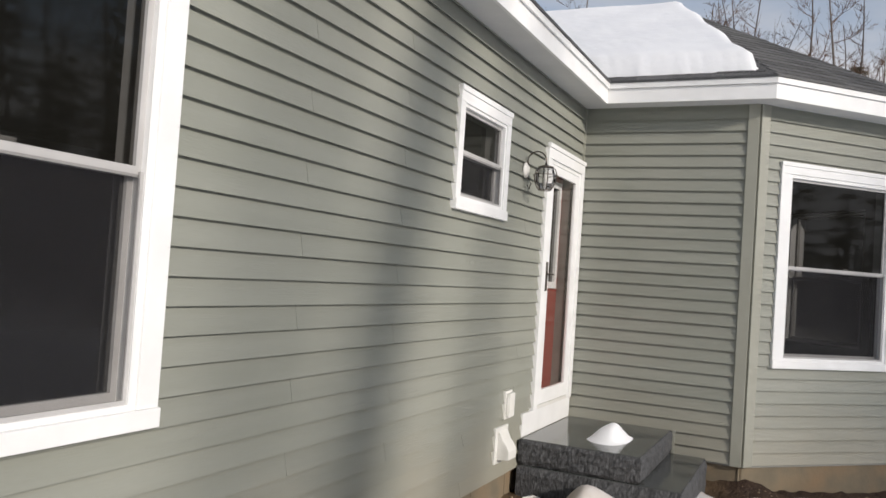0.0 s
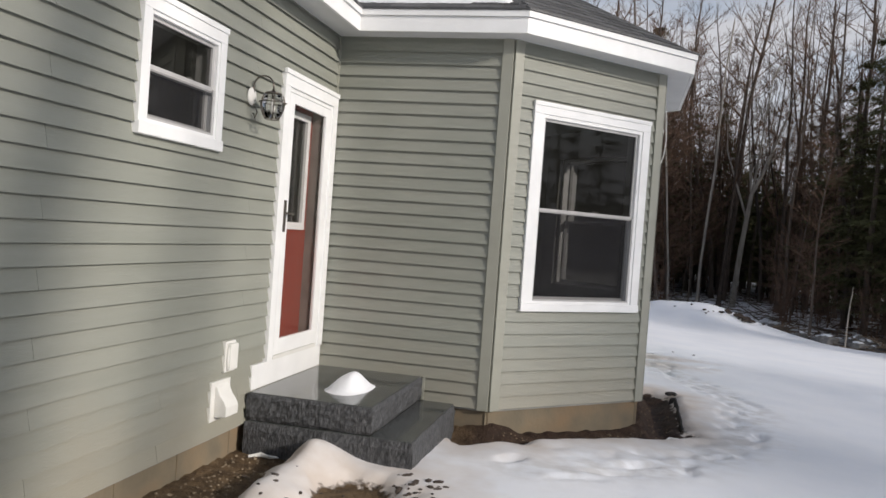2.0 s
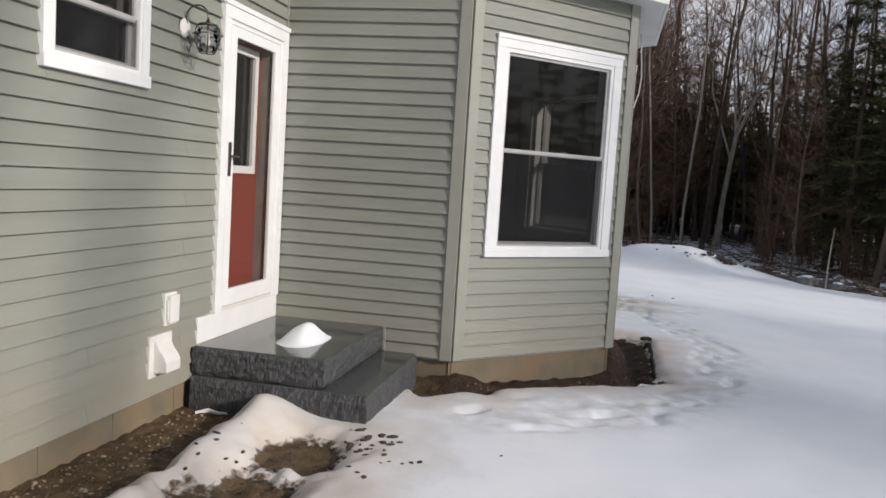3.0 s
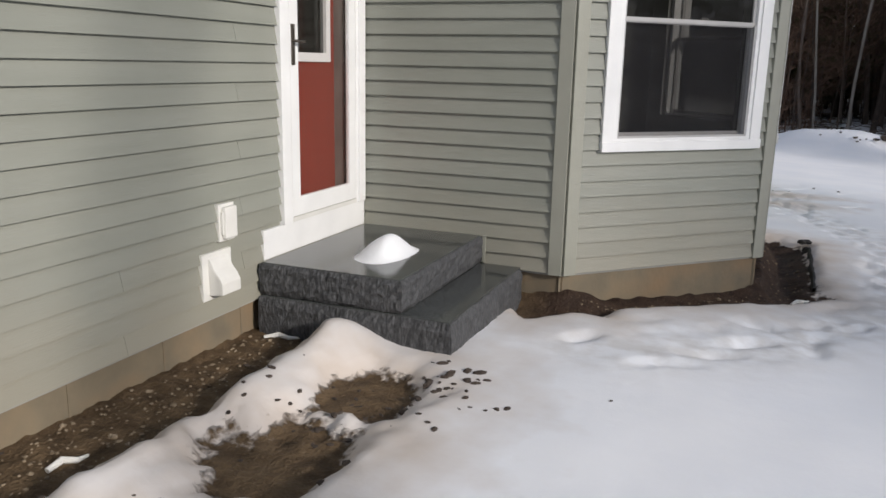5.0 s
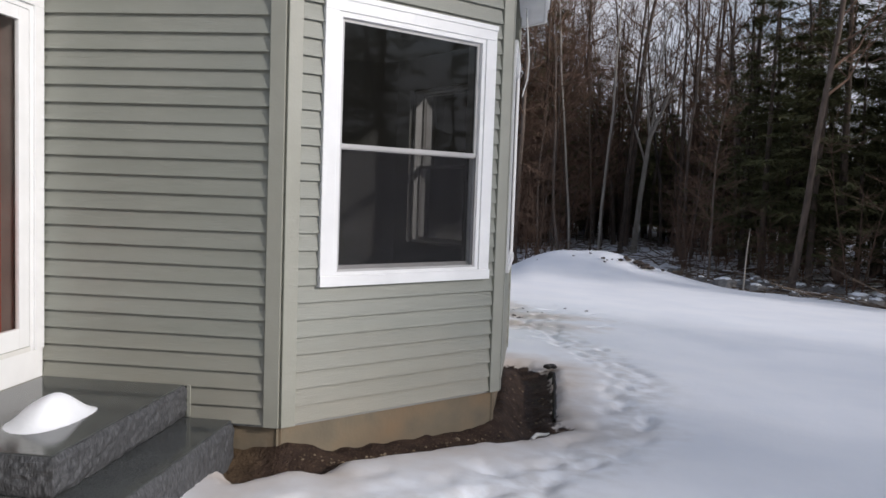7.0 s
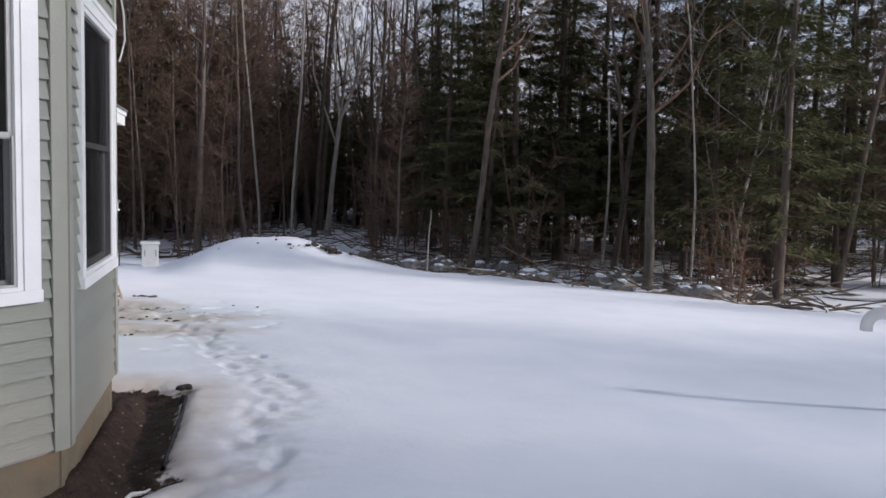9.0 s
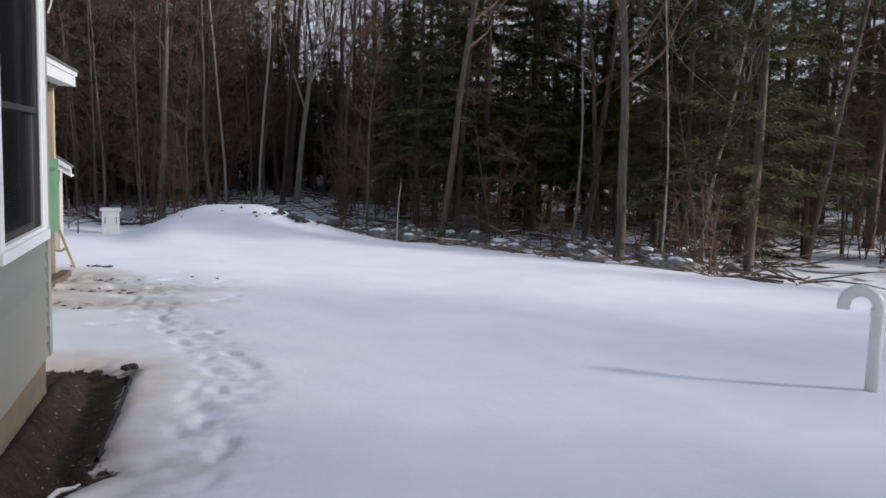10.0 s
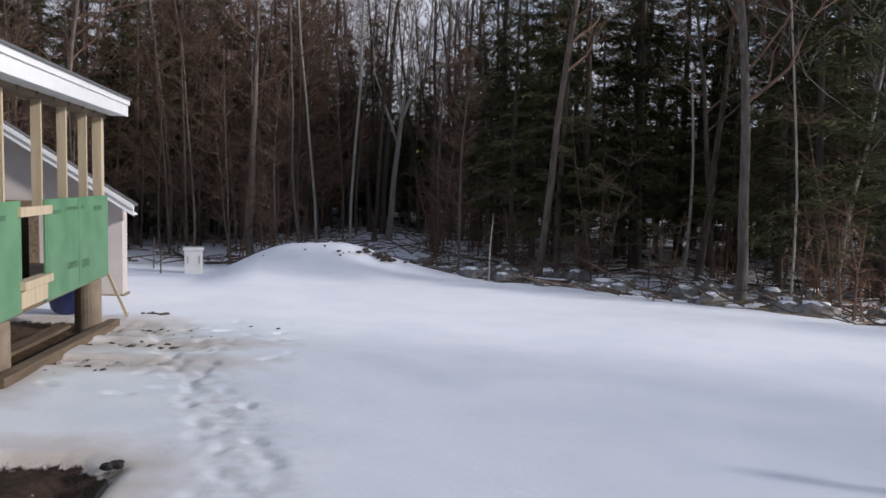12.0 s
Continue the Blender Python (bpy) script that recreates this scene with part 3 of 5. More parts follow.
# corner posts and inside corner strips
def corner_post(x, y, a0, a1, label):
    t = thing("trim_corner", pose(x, y, 0), label, "corner trim", "bay corner posts", "structure")
    for k, (a, lo, hi) in enumerate(((a0, -0.085, 0.004), (a1, -0.004, 0.085))):
        bm = boxed(lo, hi, -0.034, 0.0, SIDING_BOTTOM - 0.012, SOFFIT_Z)
        part("face_board", bm, POST, t, bevel=0.004, m=pose(0, 0, 0, 0, 0, a))
    return t


corner_post(1.48, 0.0, 0, 45, "grey-green vinyl corner post of the bay")
corner_post(2.68, 1.20, 45, 90, "grey-green vinyl corner post of the bay")
corner_post(2.68, 2.90, 90, 135, "grey-green vinyl corner post of the bay")
tagged(part("trim_inside_corner", boxed(0.003, 0.03, -0.03, -0.003, SIDING_BOTTOM, SOFFIT_Z), POST, bevel=0.003), "narrow green inside corner strip", "corner trim", kind="structure")

# ---------------------------------------------------------------- windows
def window(name, wall, rect, label, sill=0.065, side=0.09, head=0.095, f=0.030, full_screen=False):
    a, b, c, d = rect
    w = tagged(new(name), label, "window", kind="structure")
    w.matrix_basis = frame_of(wall)
    part("side_casing", boxed(a, a + side, -0.042, 0.002, c + sill, d - head), WHITE, w, bevel=0.003)
    part("side_casing", boxed(b - side, b, -0.042, 0.002, c + sill, d - head), WHITE, w, bevel=0.003)
    part("head_casing", boxed(a, b, -0.042, 0.002, d - head, d), WHITE, w, bevel=0.003)
    part("drip_cap", boxed(a - 0.004, b + 0.004, -0.050, -0.030, d - 0.030, d + 0.004), WHITE, w, bevel=0.003)
    part("window_sill", boxed(a - 0.004, b + 0.004, -0.052, 0.002, c, c + sill), WHITE, w, bevel=0.004)
    i, j, k, l = a + side, b - side, c + sill, d - head
    part("frame_jamb", boxed(i, i + f, -0.032, 0.11, k, l), WHITE, w)
    part("frame_jamb", boxed(j - f, j, -0.032, 0.11, k, l), WHITE, w)
    part("frame_head", boxed(i + f, j - f, -0.032, 0.11, l - f, l), WHITE, w)
    part("frame_foot", boxed(i + f, j - f, -0.032, 0.11, k, k + 0.02), WHITE, w)
    i, j, k, l = i + f, j - f, k + 0.02, l - f
    mid = (k + l) / 2
    for nm, z0, z1, y0, r0, r1 in (("upper_sash", mid - 0.018, l, -0.010, 0.034, 0.022), ("lower_sash", k, mid + 0.018, 0.022, 0.034, 0.034)):
        bm = bmesh.new()
        box(bm, i, i + 0.024, y0, y0 + 0.03, z0, z1)
        box(bm, j - 0.024, j, y0, y0 + 0.03, z0, z1)
        box(bm, i + 0.024, j - 0.024, y0, y0 + 0.03, z0, z0 + r0)
        box(bm, i + 0.024, j - 0.024, y0, y0 + 0.03, z1 - r1, z1)
        s = part(nm, bm, VINYL, w, "white vinyl sash")
        p = part("pane", sheet(i + 0.022, j - 0.022, y0 + 0.014, z0 + r0 - 0.002, z1 - r1 + 0.002), PANE, s, "dark reflecting pane")
        p.visible_shadow = False
    part("sash_lock", boxed((i + j) / 2 + 0.1, (i + j) / 2 + 0.16, 0.016, 0.030, mid + 0.016, mid + 0.034), VINYL, w, bevel=0.003)
    top = l if full_screen else mid
    bm = bmesh.new()
    box(bm, i, i + 0.014, -0.024, -0.014, k, top)
    box(bm, j - 0.014, j, -0.024, -0.014, k, top)
    box(bm, i + 0.014, j - 0.014, -0.024, -0.014, k, k + 0.014)
    sc = part("screen_frame", bm, VINYL, w)
    p = part("screen", sheet(i + 0.012, j - 0.012, -0.018, k + 0.012, top - 0.01), SCREEN_DENSE if full_screen else SCREEN, sc, "grey insect screen")
    p.visible_shadow = False
    return w


window("window_1", "long", OPENINGS["long"][0], "tall double-hung window in broad white trim, dark inside")
window("window_2", "long", OPENINGS["long"][1], "small double-hung window in white trim beside the lantern", 0.065, 0.068, 0.095, 0.020)
window("window_3", "angled", OPENINGS["angled"][0], "large double-hung bay window in white trim, dark inside")
window("window_4", "right", OPENINGS["right"][0], "large screened bay window in white trim facing the yard", full_screen=True)

window("window_5", "far_angled", OPENINGS["far_angled"][0], "bay window on the far side, seen through the room")

# ---------------------------------------------------------------- door
door = tagged(new("door_1"), "red half-glazed door behind a white glazed storm door", "door", kind="structure")
door.matrix_basis = frame_of("long")
DA, DB, DC, DD = OPENINGS["long"][2]
part("side_casing", boxed(DA, DA + 0.085, -0.045, 0.002, DC, DD - 0.11), WHITE, door, bevel=0.003)
part("side_casing", boxed(DB - 0.085, DB, -0.045, 0.002, DC, DD - 0.11), WHITE, door, bevel=0.003)
part("head_casing", boxed(DA, DB, -0.045, 0.002, DD - 0.11, DD), WHITE, door, bevel=0.003)
part("drip_cap", boxed(DA - 0.005, DB + 0.005, -0.055, -0.03, DD - 0.028, DD + 0.006), WHITE, door, bevel=0.003)
part("jamb", boxed(DA + 0.085, DA + 0.115, -0.03, 0.15, DC, DD - 0.11), WHITE, door)
part("jamb", boxed(DB - 0.115, DB - 0.085, -0.03, 0.15, DC, DD - 0.11), WHITE, door)
part("jamb_head", boxed(DA + 0.115, DB - 0.115, -0.03, 0.15, DD - 0.14, DD - 0.11), WHITE, door)
part("threshold", boxed(DA + 0.115, DB - 0.115, -0.035, 0.15, DC - 0.002, DC + 0.025), PLASTIC, door)
I, J, K, L = DA + 0.119, DB - 0.119, DC + 0.028, DD - 0.144
storm = bmesh.new()
box(storm, I, I + 0.088, -0.030, -0.004, K, L)
box(storm, J - 0.088, J, -0.030, -0.004, K, L)
box(storm, I + 0.088, J - 0.088, -0.030, -0.004, K, K + 0.115)
box(storm, I + 0.088, J - 0.088, -0.030, -0.004, L - 0.07, L)
sd = part("storm_door", storm, WHITE, door, "white aluminium storm door", bevel=0.002)
p = part("pane", sheet(I + 0.086, J - 0.086, -0.017, K + 0.112, L - 0.068), PANE_CLEAR, sd, "clear full-height glass")
p.visible_shadow = False
hb = bmesh.new()
box(hb, I + 0.012, I + 0.040, -0.040, -0.030, 1.60, 1.83)
tube(hb, [(I + 0.026, -0.04, 1.735), (I + 0.026, -0.066, 1.735), (I + 0.05, -0.072, 1.735), (I + 0.10, -0.070, 1.733)], [0.009, 0.009, 0.008, 0.007], 8)
part("door_handle", hb, METAL_DARK, sd, "dark lever handle with long plate")
ED0, ED1 = DA + 0.117, DB - 0.19
LA, LB, LZ0, LZ1 = ED0 + 0.13, -0.32, 1.65, 2.50
# the jamb's shade is put into its grey colour
part("inner_jamb", boxed(ED1, DB - 0.116, 0.02, 0.15, K, L + 0.02), JAMB, door, "inner jamb with its shade painted in grey")
red = bmesh.new()
box(red, ED0, LA, 0.095, 0.140, K, L + 0.02)
box(red, LB, ED1, 0.095, 0.140, K, L + 0.02)
box(red, LA, LB, 0.095, 0.140, K, LZ0)
box(red, LA, LB, 0.095, 0.140, LZ1, L + 0.02)
leaf = part("door_leaf", red, RED, door, "brick red painted entry door")
lf = bmesh.new()
box(lf, LA - 0.03, LA + 0.025, 0.078, 0.12, LZ0 - 0.03, LZ1 + 0.03)
box(lf, LB - 0.025, LB + 0.03, 0.078, 0.12, LZ0 - 0.03, LZ1 + 0.03)
box(lf, LA + 0.025, LB - 0.025, 0.078, 0.12, LZ0 - 0.03, LZ0 + 0.025)
box(lf, LA + 0.025, LB - 0.025, 0.078, 0.12, LZ1 - 0.025, LZ1 + 0.03)
part("light_frame", lf, WHITE, leaf, "white frame of the door's glass")
p = part("pane", sheet(LA + 0.02, LB - 0.02, 0.10, LZ0, LZ1), PANE, leaf, "dark pane")
p.visible_shadow = False
kick = tagged(part("trim_door_board", boxed(-1.262, -0.004, -0.030, -0.0, 0.497, 0.671), WHITE, bevel=0.004, m=frame_of("long")), "white board under the door", "trim", kind="structure")

# ---------------------------------------------------------------- soffit, fascia, roof
EAVE = [(0.26, -9.3), (0.26, -0.24), (1.61, -0.24), (2.94, 1.09), (2.94, 3.01), (1.61, 4.34), (0.26, 4.34), (0.26, 5.75)]
APEX = (0.47, 2.05)
PITCH, EAVE_Z = 0.60, 3.42


def offset(poly, d):
    """The polyline moved d to its right, with mitred corners."""
    out = []
    for i, p in enumerate(poly):
        ns = []
        for q, r in ((i - 1, i), (i, i + 1)):
            if q >= 0 and r < len(poly):
                v = (Vector(poly[r]) - Vector(poly[q])).normalized()
                ns.append(Vector((v.y, -v.x)))
        n = (ns[0] + ns[-1]).normalized()
        out.append(tuple(Vector(p) + n * (d / n.dot(ns[0]))))
    return out


def band(name, poly, d0, d1, z0, z1, material, label, category):
    a, b = offset(poly, d0), offset(poly, d1)
    for i in range(len(poly) - 1):
        bm = bmesh.new()
        prism(bm, [a[i], b[i], b[i + 1], a[i + 1]], z0, z1)
        bmesh.ops.recalc_face_normals(bm, faces=bm.faces[:])
        tagged(part(name, bm, material), label, category, kind="structure")


band("trim_fascia", EAVE, -0.022, 0.0, SOFFIT_Z - 0.006, EAVE_Z - 0.055, WHITE, "white fascia board under the eaves", "fascia")
band("trim_fascia_crown", EAVE, -0.022, 0.018, EAVE_Z - 0.053, EAVE_Z - 0.006, WHITE, "white upper fascia strip under the shingles", "fascia")
band("trim_drip_edge", EAVE, -0.03, 0.030, EAVE_Z - 0.005, EAVE_Z + 0.010, STEEL, "dark shingle edge along the eaves", "drip edge")
band("trim_soffit", EAVE, -0.30, -0.024, SOFFIT_Z, SOFFIT_Z + 0.012, SOFFIT, "pale grey soffit panel under the eaves", "soffit")

RIDGE_Z = EAVE_Z + (APEX[1] + 0.24) * PITCH
VALLEY_S = (0.02 - 2.05, 2.05)
MAIN_X = -3.3
MAIN_Z = EAVE_Z + (0.26 - MAIN_X) * PITCH
tip = (APEX[0], APEX[1], RIDGE_Z)
val = (VALLEY_S[0], VALLEY_S[1], RIDGE_Z)
V3 = lambda p, z=EAVE_Z: (p[0], p[1], z)
FACES = {
    "back": [V3(EAVE[1]), V3(EAVE[2]), tip, val],
    "angled": [V3(EAVE[2]), V3(EAVE[3]), tip],
    "right": [V3(EAVE[3]), V3(EAVE[4]), tip],
    "far_angled": [V3(EAVE[4]), V3(EAVE[5]), tip],
    "far_back": [V3(EAVE[5]), V3(EAVE[6]), val, tip],
    "main": [V3(EAVE[0]), V3(EAVE[1]), val, V3(EAVE[6]), V3(EAVE[7]), (MAIN_X, 5.75, MAIN_Z), (MAIN_X, -9.3, MAIN_Z)],
    "main_rear": [(MAIN_X, -9.3, MAIN_Z), (MAIN_X, 5.75, MAIN_Z), (-7.2, 5.75, EAVE_Z - 0.2), (-7.2, -9.3, EAVE_Z - 0.2)],
}
ROOFS = {}
for nm, poly in FACES.items():
    bm = bmesh.new()
    slab(bm, poly, 0.05)
    ROOFS[nm] = tagged(part("roof_" + nm, bm, SHINGLE), "charcoal asphalt shingle roof, partly snow covered", "roof", kind="structure")

# old snow on the back slope of the bay roof
def roof_snow():
    up = Vector((0, 1, PITCH))
    bm = bmesh.new()
    n, m = 40, 24
    rows = []
    r = random.Random(3)
    for j in range(m + 1):
        v = 0.13 + 1.95 * j / m
        left, right = 0.12 - v * 1.0, 1.515 - v * 0.464 + 0.02 * math.sin(v * 9)
        row = []
        for i in range(n + 1):
            u = i / n
            x = left + (right - left) * u
            edge = min(1.0, min(u * 14, (1 - u) * (right - left) / 0.14, j / 2.2))
            h = 0.17 * math.sqrt(max(0, 1 - (1 - edge) ** 2)) * (1 + 0.05 * math.sin(x * 3 + v * 2) + 0.02 * math.sin(x * 7 - v * 4))
            row.append(bm.verts.new((x, -0.24 + v + (-0.03 if j == 1 else 0) + r.uniform(-0.006, 0.006), EAVE_Z + v * PITCH + 0.008 + h)))
        rows.append(row)
    for a, b in zip(rows, rows[1:]):
        for i in range(n):
            bm.faces.new((a[i], a[i + 1], b[i + 1], b[i]))
    return tagged(part("roof_snow", bm, ROOFSNOW, smooth=True), "thick rounded slab of old snow on the roof", "snow")


roof_snow()
bm = bmesh.new()
rs = []
for j in range(9):
    row = []
    for i in range(25):
        x, y = 0.0 - 0.12 - j * 0.3, -9.2 + i * 0.33 * (1 + j * 0.0)
        y = min(y, -0.55 + j * 0.25)
        row.append(bm.verts.new((x, y, EAVE_Z + (0.26 - x) * PITCH + 0.01 + (0.0 if j == 0 else 0.14))))
    rs.append(row)
for a, b in zip(rs, rs[1:]):
    for i in range(24):
        if (a[i].co - a[i + 1].co).length > 0.01:
            bm.faces.new((a[i], b[i], b[i + 1], a[i + 1]))
tagged(part("roof_snow", bm, ROOFSNOW, smooth=True), "sheet of old snow on the main roof", "snow")


# ---------------------------------------------------------------- entrance: stone steps, lantern, vents
def stone_block(name, x0, x1, y0, y1, z0, z1, label, seed, depth=0.007):
    """A granite slab: sawn top, rock-faced sides."""
    t = thing(name, pose(0, 0, 0), label, "stone step", "granite entrance steps")
    r = random.Random(seed)
    top = boxed(x0 + 0.01, x1 - 0.01, y0 + 0.01, y1 - 0.002, z1 - 0.03, z1)
    part("sawn_top", top, GRANITE_TOP, t, "smooth wet sawn top", bevel=0.004)
    bm = bmesh.new()
    per = []
    def run(ax, ay, bx, by, n):
        for i in range(n):
            f = i / n
            per.append((ax + (bx - ax) * f, ay + (by - ay) * f))
    step = 0.035
    run(x0, y1, x0, y0, 3)
    run(x0, y0, x1, y0, int((x1 - x0) / step))
    run(x1, y0, x1, y1, int((y1 - y0) / step))
    run(x1, y1, x0, y1, 3)
    cx, cy = (x0 + x1) / 2, (y0 + y1) / 2
    levels = 7
    rings = []
    for k in range(levels + 1):
        z = z0 + (z1 - 0.006 - z0) * k / levels
        ring = []
        for px, py in per:
            d = r.uniform(-1, 1) * depth + (0.010 if 0 < k < levels else -0.004)
            ox = d if abs(px - x1) < 1e-6 else 0
            oy = -d if abs(py - y0) < 1e-6 else 0
            ring.append(bm.verts.new((px + ox, py + oy, z + (r.uniform(-0.006, 0.006) if 0 < k < levels else 0))))
        rings.append(ring)
    n = len(per)
    for a, b in zip(rings, rings[1:]):
        for i in range(n):
            bm.faces.new((a[i], a[(i + 1) % n], b[(i + 1) % n], b[i]))
    bm.faces.new(rings[-1])
    part("rough_side", bm, GRANITE_ROUGH, t, "split rock-faced grey side")
    return t


stone_block("granite_step", 0.035, 1.215, -1.335, -0.03, -0.05, 0.31, "lower dark granite step with rock-faced sides in the snow", 1)
stone_block("granite_step", 0.035, 0.925, -1.318, -0.03, 0.314, 0.500, "upper dark granite landing slab, wet on top", 2)
# strip of trim at the end of the landing against the siding
tagged(part("trim_end_strip", boxed(0.935, 0.955, -0.036, -0.024, 0.315, 0.50), POST), "thin metal flashing strip beside the landing", "flashing", kind="structure")


def snow_heap():
    bm = bmesh.new()
    n = 28
    rows = []
    for j in range(n + 1):
        row = []
        for i in range(n + 1):
            u, v = i / n * 2 - 1, j / n * 2 - 1
            rr = math.hypot(u, v) * (1 + 0.07 * math.sin(3 * math.atan2(v, u) + 1))
            h = 0.125 * (0.5 + 0.5 * math.cos(math.pi * min(1, rr))) ** 0.72 * (1 + 0.05 * math.sin(5 * u + 3 * v)) if rr < 1 else -0.003
            row.append(bm.verts.new((u * 0.15 + v * 0.03, v * 0.25, h)))
        rows.append(row)
    for a, b in zip(rows, rows[1:]):
        for i in range(n):
            bm.faces.new((a[i], a[i + 1], b[i + 1], b[i]))
    return tagged(part("snow_mound", bm, ROOFSNOW, smooth=True, m=pose(0.60, -0.83, 0.501)), "small leftover heap of snow on the granite landing", "snow heap")


snow_heap()

# wall lantern
lan = thing("wall_lantern", pose(0.022, -1.535, 2.455, 0, 0, 0) @ Matrix.Diagonal((1, 1, 0.82, 1)), "bronze coach lantern with clear glass on a white backplate", "wall lamp")
bm = bmesh.new()
lathe(bm, [(0.056, 0), (0.056, 0.008), (0.042, 0.018), (0.016, 0.026)], 20)
part("backplate", bm, PLASTIC, lan, "round white mounting plate", smooth=True, m=Matrix.Translation((0, 0, 0.02)) @ pose(0, 0, 0, 0, 90, 0) @ Matrix.Diagonal((1.25, 1, 1, 1)))
bm = bmesh.new()
arc = [(0.02, 0, 0.02)] + [(0.085 - 0.07 * math.cos(a), 0, 0.10 + 0.085 * math.sin(a)) for a in [i * math.pi / 10 for i in range(11)]] + [(0.155, 0, 0.075)]
tube(bm, arc, 0.006, 8)
part("arm", bm, METAL_DARK, lan, smooth=True)
bm = bmesh.new()
tube(bm, [(0.02, 0, -0.04), (0.05, 0, -0.10), (0.035, 0, -0.15), (0.02, 0, -0.11)], 0.005, 6)
part("scroll", bm, METAL_DARK, lan, smooth=True)
bm = bmesh.new()
lathe(bm, [(0.006, 0.085), (0.010, 0.07), (0.02, 0.062), (0.040, 0.056), (0.056, 0.048), (0.058, 0.040), (0.04, 0.038)], 16)
part("cap", bm, METAL_DARK, lan, smooth=True, m=Matrix.Translation((0.155, 0, 0)))
bm = bmesh.new()
for k in range(6):
    a = k * math.pi / 3
    tube(bm, [(0.155 + q * math.cos(a), q * math.sin(a), z) for q, z in ((0.050, 0.05), (0.074, 0.02), (0.084, -0.03), (0.078, -0.08), (0.062, -0.125), (0.044, -0.155))], 0.0045, 6)
for r0, z in ((0.087, -0.025), (0.046, -0.155)):
    tube(bm, [(0.155 + r0 * math.cos(k * math.pi / 8), r0 * math.sin(k * math.pi / 8), z) for k in range(17)], 0.004, 6, False)
part("cage", bm, METAL_DARK, lan, "open six-bar cage", smooth=True)
bm = bmesh.new()
lathe(bm, [(0.010, -0.150), (0.038, -0.148), (0.070, -0.085), (0.074, -0.03), (0.060, 0.03)], 12)
p = part("glass", bm, PANE_CLEAR, lan, "clear glass", m=Matrix.Translation((0.155, 0, 0)))
p.visible_shadow = False
bm = bmesh.new()
lathe(bm, [(0.008, 0.0), (0.010, -0.03), (0.012, -0.05), (0.018, -0.075), (0.012, -0.10), (0.003, -0.112)], 10)
part("bulb", bm, PLASTIC, lan, "unlit candle bulb", smooth=True, m=Matrix.Translation((0.155, 0, 0)))

# electrical cover and dryer hood
cover = thing("outlet_cover", pose(0.0, -1.60, 0.785), "white weatherproof outlet cover on the siding", "outlet cover")
part("mount", boxed(-0.005, 0.034, -0.065, 0.065, -0.10, 0.10), PLASTIC, cover, bevel=0.004)
part("lid", boxed(0.034, 0.062, -0.045, 0.055, -0.085, 0.085), PLASTIC, cover, bevel=0.008)
part("hinge", boxed(0.036, 0.05, -0.055, -0.046, -0.06, 0.06), PLASTIC, cover, bevel=0.002)
hood = thing("dryer_vent", pose(0.0, -1.69, 0.52), "white plastic dryer vent hood on the siding", "vent hood")
part("mount", boxed(-0.005, 0.034, -0.125, 0.115, -0.125, 0.125), PLASTIC, hood, bevel=0.004)
bm = bmesh.new()
prof = [(0.034, 0.10), (0.05, 0.085), (0.07, 0.04), (0.10, 0.005), (0.118, -0.03), (0.118, -0.09), (0.034, -0.10)]
lo = [bm.verts.new((x, -0.078, z)) for x, z in prof]
hi = [bm.verts.new((x, 0.078, z)) for x, z in prof]
bm.faces.new(lo[::-1]); bm.faces.new(hi)
for i in range(len(prof)):
    bm.faces.new((lo[i], lo[(i + 1) % len(prof)], hi[(i + 1) % len(prof)], hi[i]))
bmesh.ops.recalc_face_normals(bm, faces=bm.faces[:])
part("hood", bm, PLASTIC, hood, bevel=0.005)

# loose cable at the bay's far corner, under the eaves
bm = bmesh.new()
tube(bm, [(2.76, 2.45, 3.25), (2.78, 2.5, 3.05), (2.80, 2.62, 2.85), (2.79, 2.75, 2.70), (2.76, 2.80, 2.60), (2.75, 2.77, 2.55)], 0.006, 6)
tagged(part("loose_cable", bm, CABLE, smooth=True), "thin white loose cable hanging from the eaves", "cable")


# ---------------------------------------------------------------- along the bay: fabric edging, clods, scraps
def edging():
    """A torn strip of dark cloth along the bed, also modelling its edge's shade."""
    bm = bmesh.new()
    r = random.Random(4)
    pts = [(3.13, 1.75), (3.135, 2.1), (3.15, 2.6), (3.16, 3.1), (3.16, 3.45), (3.12, 3.60)]
    fine = []
    for a, b in zip(pts, pts[1:]):
        for i in range(6):
            f = i / 6
            fine.append((a[0] + (b[0] - a[0]) * f + r.uniform(-0.006, 0.006), a[1] + (b[1] - a[1]) * f))
    rows = []
    for k, (x, y) in enumerate(fine):
        g = level(x + 0.06, y)
        top = g + 0.012 + r.uniform(-0.006, 0.004) * (1 + math.sin(k * 0.4))
        rows.append([bm.verts.new(p) for p in ((x - 0.022, y, g - 0.07), (x - 0.012, y, top - 0.02), (x, y, top), (x + 0.012, y, top - 0.004), (x + 0.02, y, g - 0.08))])
    for a, b in zip(rows, rows[1:]):
        for i in range(4):
            bm.faces.new((a[i], a[i + 1], b[i + 1], b[i]))
    tagged(part("fabric_and_edge_shade", bm, FABRIC, smooth=True), "torn black fabric along the soil bed, also modelling the edge's shade", "fabric edging")
    bm = bmesh.new()
    for i in range(5):
        x, y = 3.12 + r.uniform(-0.02, 0.09), 3.75 + r.uniform(-0.05, 0.05)
        vs = bmesh.ops.create_icosphere(bm, subdivisions=1, radius=r.uniform(0.025, 0.045))["verts"]
        for v in vs:
            v.co = Vector((v.co.x * 1.3 + x, v.co.y + y, v.co.z * 0.7 + level(3.2, 3.8) + 0.02))
    tagged(part("fabric_bundle", bm, FABRIC), "crumpled end of black fabric on the snow", "fabric scrap")


